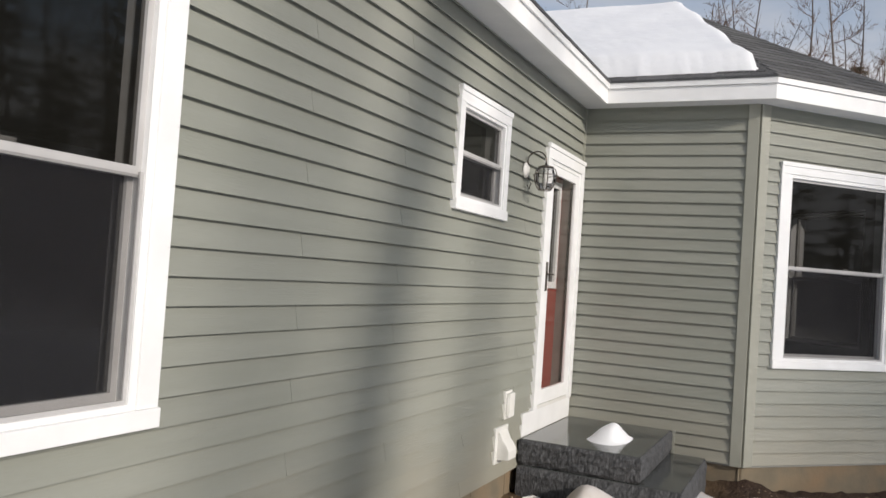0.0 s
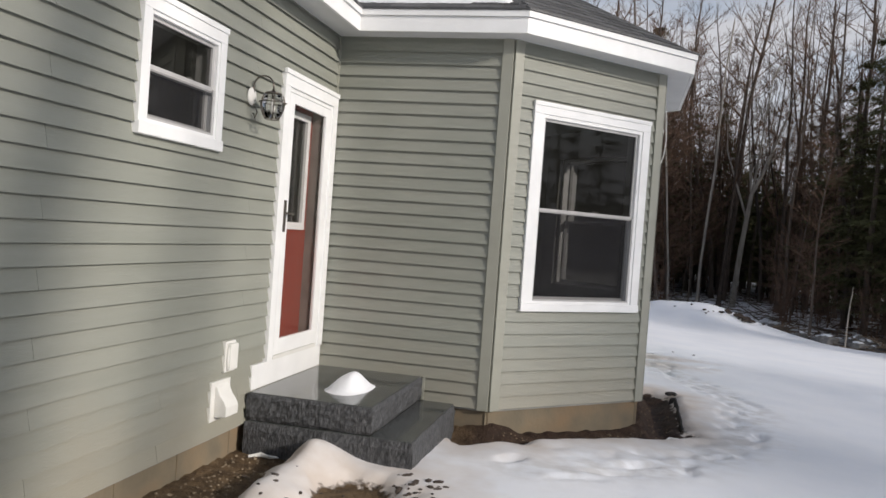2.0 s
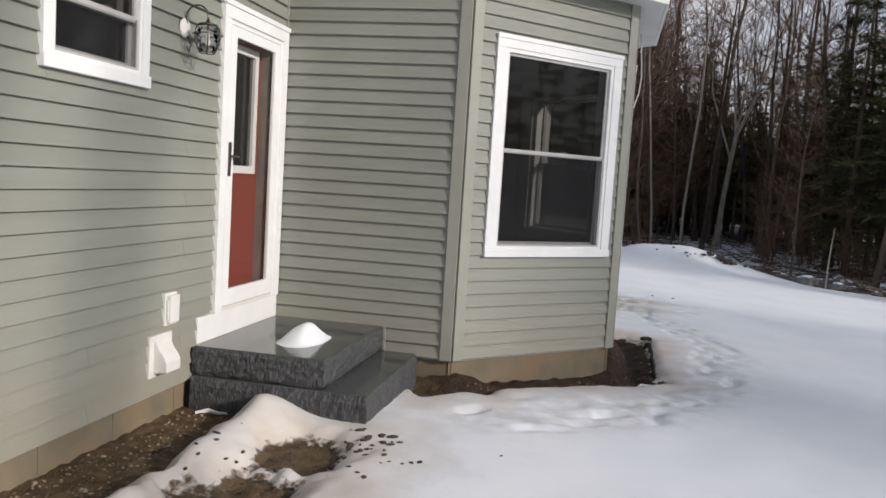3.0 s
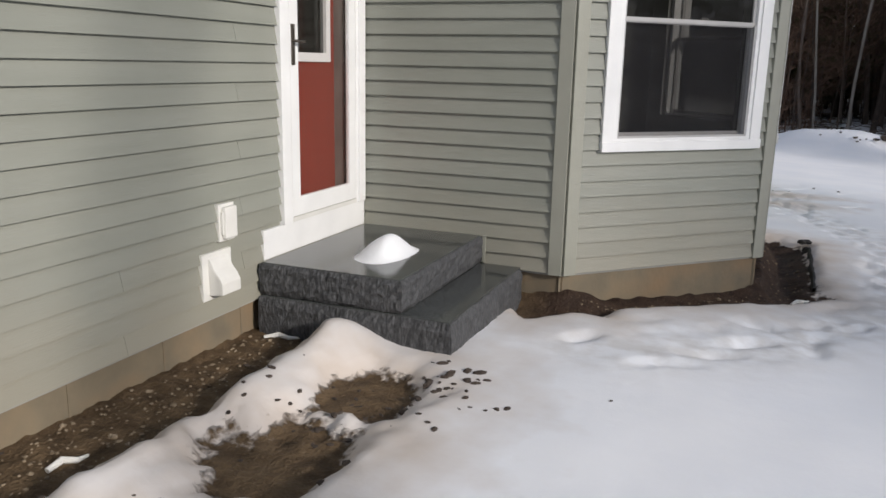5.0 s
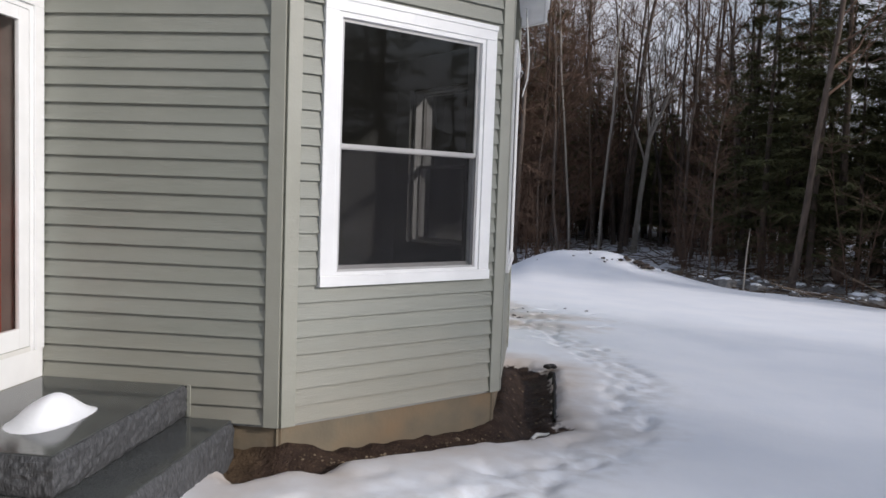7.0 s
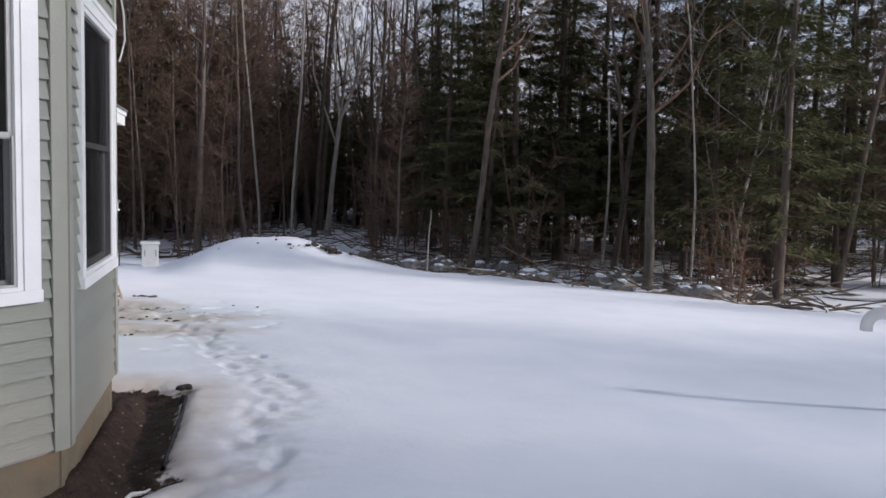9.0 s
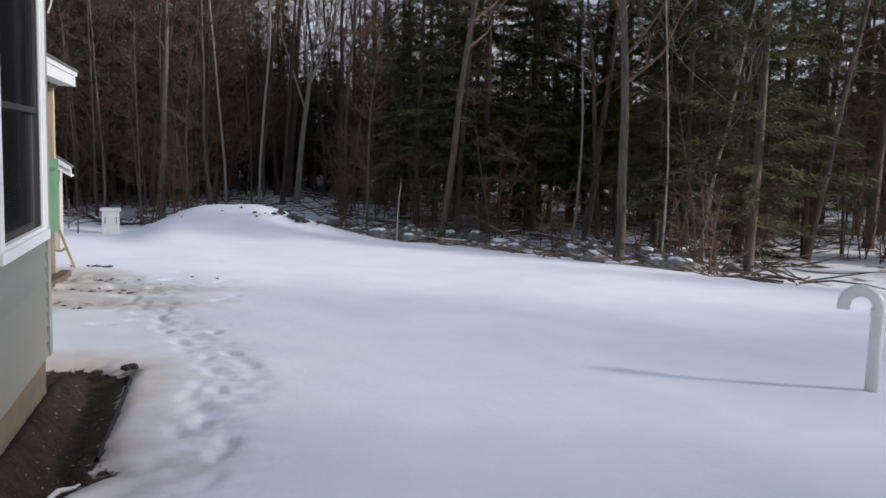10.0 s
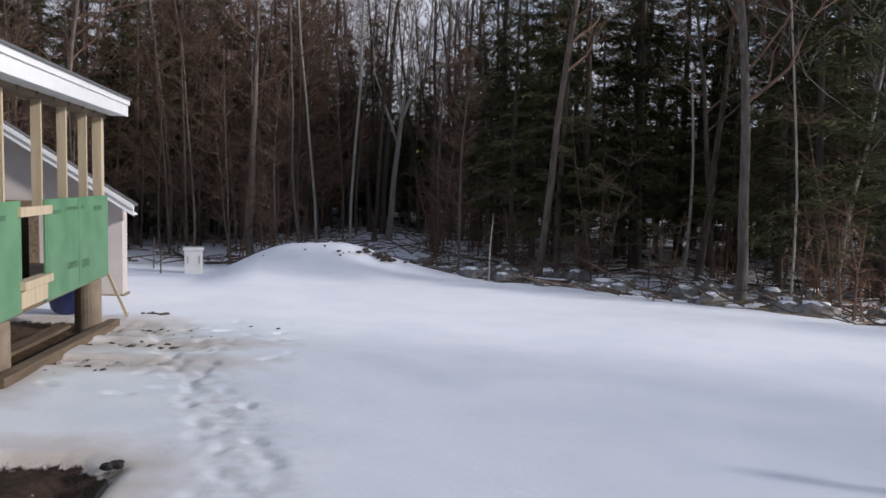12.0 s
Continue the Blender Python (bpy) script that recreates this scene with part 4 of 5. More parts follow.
edging()


def clods():
    """Crumbs of soil and bark on the snow."""
    r = random.Random(9)
    bm = bmesh.new()
    spots = [(1.30, -1.72, 0.14, 0.16, 34, 0.018), (1.05, -2.1, 0.3, 0.25, 50, 0.012), (2.25, 8.35, 0.30, 0.12, 16, 0.028), (1.95, 10.9, 0.3, 0.12, 9, 0.04), (2.9, 9.3, 0.6, 0.5, 10, 0.022),
             (6.1, 20.45, 0.28, 0.12, 26, 0.07), (5.0, 20.3, 1.1, 0.4, 7, 0.045), (1.95, 7.0, 0.15, 0.3, 14, 0.02), (0.9, -3.6, 0.5, 0.6, 60, 0.012)]
    for cx, cy, sx, sy, n, size in spots:
        for i in range(n):
            x, y, s = r.gauss(cx, sx), r.gauss(cy, sy), size * r.uniform(0.4, 1.5)
            z = level(x, y) + (0.07 if cy > 15 else 0.0)
            vs = bmesh.ops.create_icosphere(bm, subdivisions=1, radius=s)["verts"]
            a = r.uniform(0, 3.1)
            for v in vs:
                q = v.co * r.uniform(0.75, 1.25)
                v.co = Vector((x + (q.x * 1.6) * math.cos(a) - q.y * math.sin(a), y + q.x * 1.6 * math.sin(a) + q.y * math.cos(a), z + q.z * 0.6))
    tagged(part("soil_clods", bm, BARK_DARK), "dark crumbs of soil and bark scattered on the snow", "soil clods", kind="stuff")
    bm = bmesh.new()
    for i in range(620):
        x, y = r.uniform(0.03, 0.42), r.uniform(-4.5, -1.35)
        if i % 6 == 0:
            t = r.random()
            x, y = (1.5 + t * 1.2 + r.uniform(0.02, 0.1), t * 1.2 - r.uniform(0.02, 0.1)) if i % 12 else (r.uniform(2.72, 3.05), r.uniform(1.3, 3.6))
        s = r.uniform(0.004, 0.011) * (1.9 if i % 17 == 0 else 1)
        z = level(x, y)
        vs = bmesh.ops.create_icosphere(bm, subdivisions=1, radius=s)["verts"]
        for v in vs:
            v.co = Vector((x + v.co.x * r.uniform(0.7, 1.4), y + v.co.y * r.uniform(0.7, 1.4), z + v.co.z * 0.7))
    tagged(part("gravel", bm, SOILSTONE), "small pebbles in the bare soil along the foundation", "gravel", kind="stuff")


clods()

# a scrap of pale wood and torn wrap by the granite step, and one by the bed
for x, y, a, ln in ((0.12, -1.42, 20, 0.20), (2.95, 1.28, 50, 0.22), (0.28, -3.05, 70, 0.16)):
    bm = bmesh.new()
    tube(bm, [(0, 0, 0.01), (ln * 0.4, 0.02, 0.022), (ln * 0.7, -0.01, 0.016), (ln, 0.015, 0.008)], [0.012, 0.016, 0.012, 0.006], 7)
    tagged(part("wood_scrap", bm, PLASTIC, m=pose(x, y, level(x, y), 0, 0, a)), "pale splintered scrap lying on the soil", "scrap")

# ---------------------------------------------------------------- vent pipe in the snow
PX, PY = 9.47, 2.54
pz = level(PX, PY)
pipe = thing("vent_pipe", pose(PX, PY, pz - 0.02, 0, 0.6, 135), "white plastic gooseneck vent pipe standing in the snow", "vent pipe")
bm = bmesh.new()
hook = [(0, 0, 0), (0, 0, 0.5), (0, 0, 0.74)] + [(0.14 - 0.14 * math.cos(a), 0, 0.78 + 0.14 * math.sin(a)) for a in [i * math.pi / 12 for i in range(13)]] + [(0.28, 0, 0.74)]
tube(bm, hook, 0.056, 18)
part("riser", bm, PLASTIC, pipe, smooth=True)
bm = bmesh.new()
lathe(bm, [(0.061, 0.70), (0.063, 0.71), (0.063, 0.76), (0.061, 0.77)], 18)
part("coupling", bm, PLASTIC, pipe, smooth=True)

# ---------------------------------------------------------------- porch being built
porch = thing("porch", pose(0, 0, 0), "half-built porch with bare studs and green sheathing on piers", "porch")
for y, z in ((5.75, 0.50), (6.43, 0.50), (7.46, 1.30), (8.30, 0.50), (9.12, 0.50)):
    part("stud", boxed(1.495, 1.592, y - 0.02, y + 0.02, z, 2.47), LUMBER, porch)
# dark brown board added so that the opening reads dark
part("inner_board", boxed(1.28, 1.31, 6.5, 7.9, 0.532, 1.36), DARKBOARD, porch, "dark brown board filling the opening")
for y0, y1, z0, z1 in ((7.6, 8.0, 1.29, 1.33), (8.15, 8.9, 1.31, 1.35), (9.3, 9.7, 1.27, 1.33), (8.2, 8.6, 0.64, 0.72), (8.7, 9.1, 0.60, 0.70), (5.8, 6.4, 1.28, 1.33)):
    part("print_mark", boxed(1.6125, 1.6137, y0, y1, z0, z1), PRINT, porch, "faded dark print on the sheathing")
part("corner_stud", boxed(1.48, 1.592, 9.80, 9.93, 0.50, 2.47), LUMBER, porch, "doubled yellow corner stud")
for y0, y1 in ((5.60, 6.78), (7.46, 10.02)):
    part("sheathing", boxed(1.594, 1.612, y0, y1, 0.385, 1.452), GREEN, porch, "green coated sheathing panel")
for y in (7.46, 8.6):
    part("tape_strip", boxed(1.613, 1.615, y + 0.06, y + 0.16, 0.40, 1.44), GREEN, porch)
part("cross_board", boxed(1.56, 1.64, 6.70, 7.62, 1.30, 1.39), LUMBER, porch)
part("cross_board", boxed(1.54, 1.66, 6.72, 7.56, 0.60, 0.68), LUMBER, porch)
part("cross_board", boxed(1.50, 1.62, 6.74, 7.50, 0.42, 0.58), LUMBER, porch)
part("floor_beam", boxed(1.40, 1.58, 5.6, 10.0, 0.36, 0.49), TARWOOD, porch)
part("floor_deck", boxed(0.0, 1.56, 5.6, 10.0, 0.49, 0.53), TARWOOD, porch)
part("header_beam", boxed(1.44, 1.60, 5.6, 10.02, 2.47, 2.60), TARWOOD, porch)
part("soffit_board", boxed(1.60, 1.80, 5.4, 10.28, 2.535, 2.548), SOFFIT, porch, "pale soffit board")
part("fascia_board", boxed(1.80, 1.825, 5.4, 10.30, 2.53, 2.68), WHITE, porch, "white fascia board")
part("fascia_strip", boxed(1.80, 1.85, 5.4, 10.31, 2.682, 2.75), WHITE, porch)
bm = bmesh.new()
slab(bm, [(1.87, 5.4, 2.775), (1.87, 10.32, 2.775), (-2.2, 10.32, 4.45), (-2.2, 5.4, 4.45)], 0.03)
part("roof", bm, SHINGLE, porch, "charcoal shingle roof")
for i in range(9):
    y = 5.7 + i * 0.53
    bm = bmesh.new()
    slab(bm, [(1.62, y, 2.63), (1.62, y + 0.04, 2.63), (-2.1, y + 0.04, 4.16), (-2.1, y, 4.16)], 0.14)
    part("rafter", bm, TARWOOD, porch)
for y in (6.45, 9.66):
    bm = bmesh.new()
    lathe(bm, [(0.165, -0.9), (0.165, 0.34), (0.155, 0.36)], 24)
    part("pier", bm, TUBE, porch, "brown cardboard-formed concrete pier", smooth=False, m=Matrix.Translation((1.44, y, 0)))
bm = bmesh.new()
tube(bm, [(1.60, 10.02, 0.40), (1.74, 10.58, level(1.74, 10.58) - 0.03)], 0.025, 4)
part("brace", bm, LUMBER, porch, "leaning timber brace")
beam = tagged(part("ground_timber", boxed(-0.07, 0.07, 0, 4.1, -0.16, 0.03), TARWOOD, bevel=0.01, m=pose(1.70, 5.85, -0.06, -2.6, 0, 0)), "weathered timber lying along the porch edge", "timber")
for k, (x, y, a, ln) in enumerate(((0.7, 6.9, 6, 1.6), (1.1, 7.4, -4, 1.9), (0.5, 8.3, 12, 1.4))):
    tagged(part("loose_board", boxed(-0.1, 0.1, 0, ln, 0, 0.04), TARWOOD, m=pose(x, y, level(x, y) + 0.02, 0, 0, a)), "damp loose board lying under the porch", "board", "boards under the porch")

tub = thing("plastic_tub", pose(0.86, 10.75, level(0.86, 10.75) + 0.09, 24, 10, 0), "dark blue tapered plastic tub under the porch", "tub")
bm = bmesh.new()
lathe(bm, [(0.20, 0.0), (0.215, 0.02), (0.33, 0.60), (0.32, 0.61), (0.20, 0.05), (0.0, 0.045)], 28)
part("shell", bm, BLUE, tub, smooth=True)
bm = bmesh.new()
tube(bm, [(0.335 * math.cos(k * math.pi / 12), 0.335 * math.sin(k * math.pi / 12), 0.60) for k in range(25)], 0.018, 8, False)
part("rim", bm, BLUE, tub, smooth=True)
bm = bmesh.new()
tube(bm, [(0.31, -0.08, 0.44), (0.37, -0.05, 0.42), (0.37, 0.05, 0.42), (0.31, 0.08, 0.44)], 0.014, 6)
part("grip", bm, BLUE, tub, smooth=True)

# ---------------------------------------------------------------- garage wing behind the porch
wing = thing("garage_wing", pose(0, 0, 0), "grey gabled garage wing with pale rake board", "building")
bm = bmesh.new()
gable = [(-6.0, -0.6), (1.15, -0.6), (1.15, 1.28), (-2.2, 3.43), (-6.0, 1.0)]
lo = [bm.verts.new((x, 12.9, z)) for x, z in gable]
hi = [bm.verts.new((x, 13.25, z)) for x, z in gable]
bm.faces.new(lo); bm.faces.new(hi[::-1])
for i in range(len(gable)):
    bm.faces.new((lo[i], hi[i], hi[(i + 1) % 5], lo[(i + 1) % 5]))
bmesh.ops.recalc_face_normals(bm, faces=bm.faces[:])
part("wall", bm, GREYWALL, wing, "pale grey gable wall")
part("footing", boxed(-6.05, 1.18, 12.86, 13.3, -1.2, -0.30), CONCRETE, wing)
for nm, dz0, dz1, y0, y1, mt in (("roof", 0.10, 0.14, 12.62, 12.92, SHINGLE), ("rake_board", -0.06, 0.10, 12.60, 12.64, WHITE), ("rake_strip", 0.05, 0.13, 12.575, 12.60, WHITE), ("rake_soffit", -0.05, -0.03, 12.64, 12.9, SOFFIT)):
    bm = bmesh.new()
    prof = [(1.40, 1.12 + dz0), (1.40, 1.12 + dz1), (-2.2, 3.43 + dz1), (-2.2, 3.43 + dz0)]
    lo = [bm.verts.new((x, y0, z)) for x, z in prof]
    hi = [bm.verts.new((x, y1, z)) for x, z in prof]
    bm.faces.new(lo); bm.faces.new(hi[::-1])
    for i in range(4):
        bm.faces.new((lo[i], hi[i], hi[(i + 1) % 4], lo[(i + 1) % 4]))
    bmesh.ops.recalc_face_normals(bm, faces=bm.faces[:])
    part(nm, bm, mt, wing)
# dark panel added on the gable to darken the view through the porch
part("doorway", boxed(-1.1, -0.17, 12.87, 12.9, 0.0, 1.28), TARWOOD, wing, "dark brown panel added behind the porch opening")

# ---------------------------------------------------------------- utility box and stakes by the wood's edge
ux, uy = 1.03, 22.0
ug = level(ux, uy)
ub = thing("utility_box", pose(ux, uy, ug, 0, 0, 6), "off-white utility cabinet standing in the snow", "utility box")
part("body", boxed(-0.24, 0.24, -0.22, 0.22, 0.0, 0.66), PLASTIC, ub, bevel=0.015)
part("lid", boxed(-0.285, 0.285, -0.26, 0.26, 0.661, 0.74), PLASTIC, ub, "slightly wider weathered lid", bevel=0.02)
for x in (-0.15, 0.16):
    part("slot", boxed(x - 0.012, x + 0.012, -0.232, -0.221, 0.30, 0.50), JAMB, ub, "dark louvre slot")
for x, y, h in ((0.2, 21.6, 0.75), (-0.3, 23.3, 0.9)):
    bm = bmesh.new()
    tube(bm, [(0, 0, -0.1), (0.02, 0, h)], [0.022, 0.018], 6)
    tagged(part("stake", bm, BARK, m=pose(x, y, level(x, y))), "thin wooden stake in the snow", "stake", "stakes at the wood")


# ---------------------------------------------------------------- trees
class Shape:
    """Collects vertices and faces of one plant part."""

    def __init__(self):
        self.v, self.f = [], []

    def limb(self, pts, radii, seg):
        base = len(self.v)
        prev = None
        for i, p in enumerate(pts):
            d = pts[min(i + 1, len(pts) - 1)] - pts[max(i - 1, 0)]
            d = d / (np.linalg.norm(d) + 1e-9)
            a = np.cross(d, (0.3, 1.0, 0.1)) if prev is None else prev - d * prev.dot(d)
            a = a / (np.linalg.norm(a) + 1e-9)
            prev = a
            b = np.cross(d, a)
            for k in range(seg):
                t = 2 * math.pi * k / seg
                self.v.append(p + (a * math.cos(t) + b * math.sin(t)) * radii[i])
        for i in range(len(pts) - 1):
            for k in range(seg):
                q, w = base + i * seg, (k + 1) % seg
                self.f.append((q + k, q + w, q + seg + w, q + seg + k))

    def spike(self, p, d, side, length, width):
        n = len(self.v)
        self.v += [p - side * width * 0.5, p + d * length, p + side * width * 0.5]
        self.f.append((n, n + 1, n + 2))

    def leaf(self, p, d, side, length, width):
        n = len(self.v)
        self.v += [p, p + d * length * 0.5 - side * width * 0.5, p + d * length, p + d * length * 0.5 + side * width * 0.5]
        self.f.append((n, n + 1, n + 2, n + 3))

    def mesh(self, name, material, smooth=False):
        me = bpy.data.meshes.new(name)
        me.from_pydata([tuple(map(float, p)) for p in self.v], [], self.f)
        if smooth:
            me.shade_smooth()
        me.materials.append(material)
        return me


def wander(r, start, direction, length, n, bend, lift=0.0):
    pts, d = [np.array(start, float)], np.array(direction, float)
    for i in range(n):
        d = d + np.array([r.gauss(0, bend), r.gauss(0, bend), r.gauss(0, bend) + lift])
        d = d / np.linalg.norm(d)
        pts.append(pts[-1] + d * length / n)
    return pts


def tree_thing(name, shapes, label, group):
    t = thing(name, pose(0, 0, 0), label, "tree", group)
    for nm, sh, mt, smooth in shapes:
        if sh.f:
            ob = new(nm, sh.mesh(nm, mt, smooth))
            ob.parent = t
    return t


def bare_tree(seed, height, girth, first, spread_, bark, fine=True, lean=0.0, crook=0.05, label="leafless grey hardwood at the edge of the snowy wood"):
    """A leafless tree: trunk, limbs, twigs."""
    r = random.Random(seed)
    trunk, crown = Shape(), Shape()
    n = 12
    stem = wander(r, (0, 0, -0.4), (lean, 0, 1), height, n, crook, 0.05)
    rad = [girth * (1.25 if i == 0 else 1) * (1 - 0.88 * i / n) for i in range(n + 1)]
    trunk.limb(stem, rad, 8)
    limbs = int(9 + height * 0.5)
    for b in range(limbs):
        f = first + (0.98 - first) * (b + r.random()) / limbs
        i = min(int(f * n), n - 1)
        p = stem[i] + (stem[i + 1] - stem[i]) * (f * n - i)
        a = r.uniform(0, 6.28)
        up = r.uniform(0.3, 1.1)
        d = np.array([math.cos(a), math.sin(a), up])
        d /= np.linalg.norm(d)
        ln = height * spread_ * (1.25 - f) * r.uniform(0.5, 1.45)
        limb = wander(r, p, d, ln, 5, 0.17, 0.07)
        r0 = rad[i] * r.uniform(0.3, 0.55)
        crown.limb(limb, [r0 * (1 - 0.8 * k / 5) for k in range(6)], 5)
        for s in range(5 if fine else 3):
            k = r.randint(1, 4)
            q = limb[k]
            a2 = r.uniform(0, 6.28)
            d2 = (limb[k + 1] - limb[k]) / (ln / 5) + np.array([math.cos(a2), math.sin(a2), r.uniform(-0.1, 0.9)]) * 0.8
            d2 /= np.linalg.norm(d2)
            l2 = ln * r.uniform(0.25, 0.55)
            twig = wander(r, q, d2, l2, 4, 0.16, 0.04)
            crown.limb(twig, [max(r0 * 0.35 * (1 - 0.7 * k2 / 4), 0.006) for k2 in range(5)], 3)
            for w in range(4 if fine else 2):
                k3 = r.randint(1, 3)
                a3 = r.uniform(0, 6.28)
                d3 = (twig[k3 + 1] - twig[k3]) / (l2 / 4) + np.array([math.cos(a3), math.sin(a3), r.uniform(-0.1, 0.8)]) * 0.8
                d3 /= np.linalg.norm(d3)
                crown.limb(wander(r, twig[k3], d3, l2 * r.uniform(0.3, 0.7), 2, 0.15), [0.008, 0.006, 0.003], 3)
    return tree_thing("bare_tree", (("trunk", trunk, bark, True), ("crown", crown, TWIGS if bark is not BARK_PALE else BARK_PALE, False)), label, "bare trees in the wood")


def conifer(seed, height, radius, low, dense=1.0, label="dark green hemlock among the bare trees"):
    """An evergreen: trunk and tiers of drooping needle sprays."""
    r = random.Random(seed)
    trunk, crown = Shape(), Shape()
    n = 8
    stem = wander(r, (0, 0, -0.4), (0, 0, 1), height, n, 0.012, 0.05)
    trunk.limb(stem, [0.012 * height * (1 - 0.93 * i / n) + 0.02 for i in range(n + 1)], 7)
    for k in range(6):
        z = height * r.uniform(0.06, low + 0.05)
        a = r.uniform(0, 6.28)
        crown.limb(wander(r, (0, 0, z), (math.cos(a), math.sin(a), -0.05), radius * r.uniform(0.3, 0.7), 3, 0.1), [0.02, 0.014, 0.009, 0.004], 3)
    tiers = int(height * 2.1 * dense)
    for t in range(tiers):
        f = low + (1 - low) * (t + r.random()) / tiers
        z = f * height
        wide = radius * (min(1, (f - low + 0.08) * 5)) * (1 - ((f - low) / (1 - low)) ** 1.5) * 0.95 + 0.25
        for b in range(r.randint(5, 7)):
            a = r.uniform(0, 6.28)
            ln = wide * r.uniform(0.45, 1.15)
            path = wander(r, (0, 0, z), (math.cos(a), math.sin(a), r.uniform(-0.15, 0.25)), ln, 4, 0.07, -0.03)
            m = max(3, int(ln * 4.5 * dense))
            for s in range(m):
                g = 0.2 + 0.8 * (s + r.random()) / m
                i = min(int(g * 4), 3)
                p = path[i] + (path[i + 1] - path[i]) * (g * 4 - i)
                for w in range(11):
                    a2 = a + r.uniform(-1.4, 1.4)
                    d = np.array([math.cos(a2), math.sin(a2), r.uniform(-0.55, 0.15)])
                    side = np.array([-math.sin(a2), math.cos(a2), r.uniform(-0.5, 0.5)])
                    crown.spike(p + np.array([r.gauss(0, 0.08), r.gauss(0, 0.08), r.gauss(0, 0.05)]), d, side, r.uniform(0.16, 0.40), r.uniform(0.03, 0.075))
    return tree_thing("conifer", (("trunk", trunk, BARK_DARK, True), ("crown", crown, NEEDLES, False)), label, "evergreens in the wood")


def brushy(seed, height):
    """A slim understorey tree with a haze of brown twigs."""
    r = random.Random(seed)
    trunk, crown = Shape(), Shape()
    stem = wander(r, (0, 0, -0.3), (r.uniform(-0.06, 0.06), r.uniform(-0.06, 0.06), 1), height, 8, 0.04, 0.03)
    trunk.limb(stem, [0.055 * (1 - 0.88 * i / 8) for i in range(9)], 6)
    for b in range(44):
        f = 0.14 + 0.84 * (b + r.random()) / 44
        k = min(int(f * 8), 7)
        p = stem[k] + (stem[k + 1] - stem[k]) * (f * 8 - k)
        a = r.uniform(0, 6.28)
        ln = height * r.uniform(0.14, 0.30) * (1.1 - 0.6 * f)
        tw = wander(r, p, (math.cos(a), math.sin(a), r.uniform(0.3, 1.6)), ln, 4, 0.14, 0.04)
        crown.limb(tw, [0.012, 0.010, 0.008, 0.005, 0.003], 3)
        for w in range(6):
            a2 = a + r.uniform(-1.2, 1.2)
            q = tw[r.randint(1, 3)]
            t2 = wander(r, q, (math.cos(a2), math.sin(a2), r.uniform(0.0, 1.3)), ln * r.uniform(0.25, 0.55), 2, 0.18)
            crown.limb(t2, [0.007, 0.006, 0.003], 3)
            for x in range(2):
                a3 = a2 + r.uniform(-1.3, 1.3)
                crown.limb(wander(r, t2[1], (math.cos(a3), math.sin(a3), r.uniform(-0.1, 1.0)), ln * r.uniform(0.12, 0.28), 1, 0.1), [0.006, 0.003], 3)
    return tree_thing("understorey_tree", (("trunk", trunk, BARK, True), ("crown", crown, TWIGS, False)), "slim leafless understorey tree with fine brown twigs", "understorey trees")


def sapling(seed, height, leaves=0, label="thin brown sapling thicket stem at the wood's edge"):
    r = random.Random(seed)
    trunk, crown = Shape(), Shape()
    for s in range(3):
        a = r.uniform(0, 6.28)
        stem = wander(r, (r.uniform(-0.4, 0.4), r.uniform(-0.4, 0.4), -0.3), (0.12 * math.cos(a), 0.12 * math.sin(a), 1), height * r.uniform(0.6, 1.0), 6, 0.06, 0.03)
        trunk.limb(stem, [0.028 * (1 - 0.85 * i / 6) for i in range(7)], 5)
        for b in range(16):
            k = r.randint(1, 5)
            a2 = r.uniform(0, 6.28)
            ln = height * r.uniform(0.12, 0.3)
            tw = wander(r, stem[k], (math.cos(a2), math.sin(a2), r.uniform(0.1, 1.0)), ln, 3, 0.15)
            crown.limb(tw, [0.010, 0.008, 0.006, 0.003], 3)
            for w in range(3):
                a3 = r.uniform(0, 6.28)
                crown.limb(wander(r, tw[r.randint(1, 2)], (math.cos(a3), math.sin(a3), r.uniform(-0.2, 0.7)), ln * 0.5, 2, 0.2), [0.006, 0.005, 0.002], 3)
            for w in range(leaves):
                p = tw[r.randint(1, 3)] + np.array([r.gauss(0, 0.06), r.gauss(0, 0.06), r.gauss(0, 0.06)])
                a3 = r.uniform(0, 6.28)
                crown.leaf(p, np.array([math.cos(a3) * 0.5, math.sin(a3) * 0.5, -0.8]), np.array([-math.sin(a3), math.cos(a3), 0]), 0.12, 0.07)
    return tree_thing("sapling", (("trunk", trunk, TWIGS, True), ("crown", crown, DEADLEAF if leaves else TWIGS, False)), label, "saplings at the wood's edge")


BARES = [bare_tree(20 + i, h, g, f, s, b) for i, (h, g, f, s, b) in enumerate((
    (17, 0.12, 0.33, 0.24, BARK), (20, 0.15, 0.40, 0.20, BARK_DARK), (15, 0.09, 0.26, 0.24, BARK), (18, 0.11, 0.30, 0.20, BARK_DARK),
    (13, 0.06, 0.28, 0.22, BARK_PALE), (16, 0.085, 0.38, 0.22, BARK)))]
CONIFERS = [conifer(40 + i, h, w, lo, d) for i, (h, w, lo, d) in enumerate((
    (9, 2.6, 0.08, 1.0), (12, 3.0, 0.10, 0.9), (16, 3.2, 0.28, 0.75), (7, 2.2, 0.06, 1.1), (19, 3.4, 0.38, 0.7)))]
BRUSHY = [brushy(65 + i, h) for i, h in enumerate((9.0, 11.0, 7.0))]
SAPLINGS = [sapling(60, 4.5), sapling(61, 6.0), sapling(62, 3.2), sapling(63, 3.2, 1, "sapling with clinging rust-brown dry leaves")]


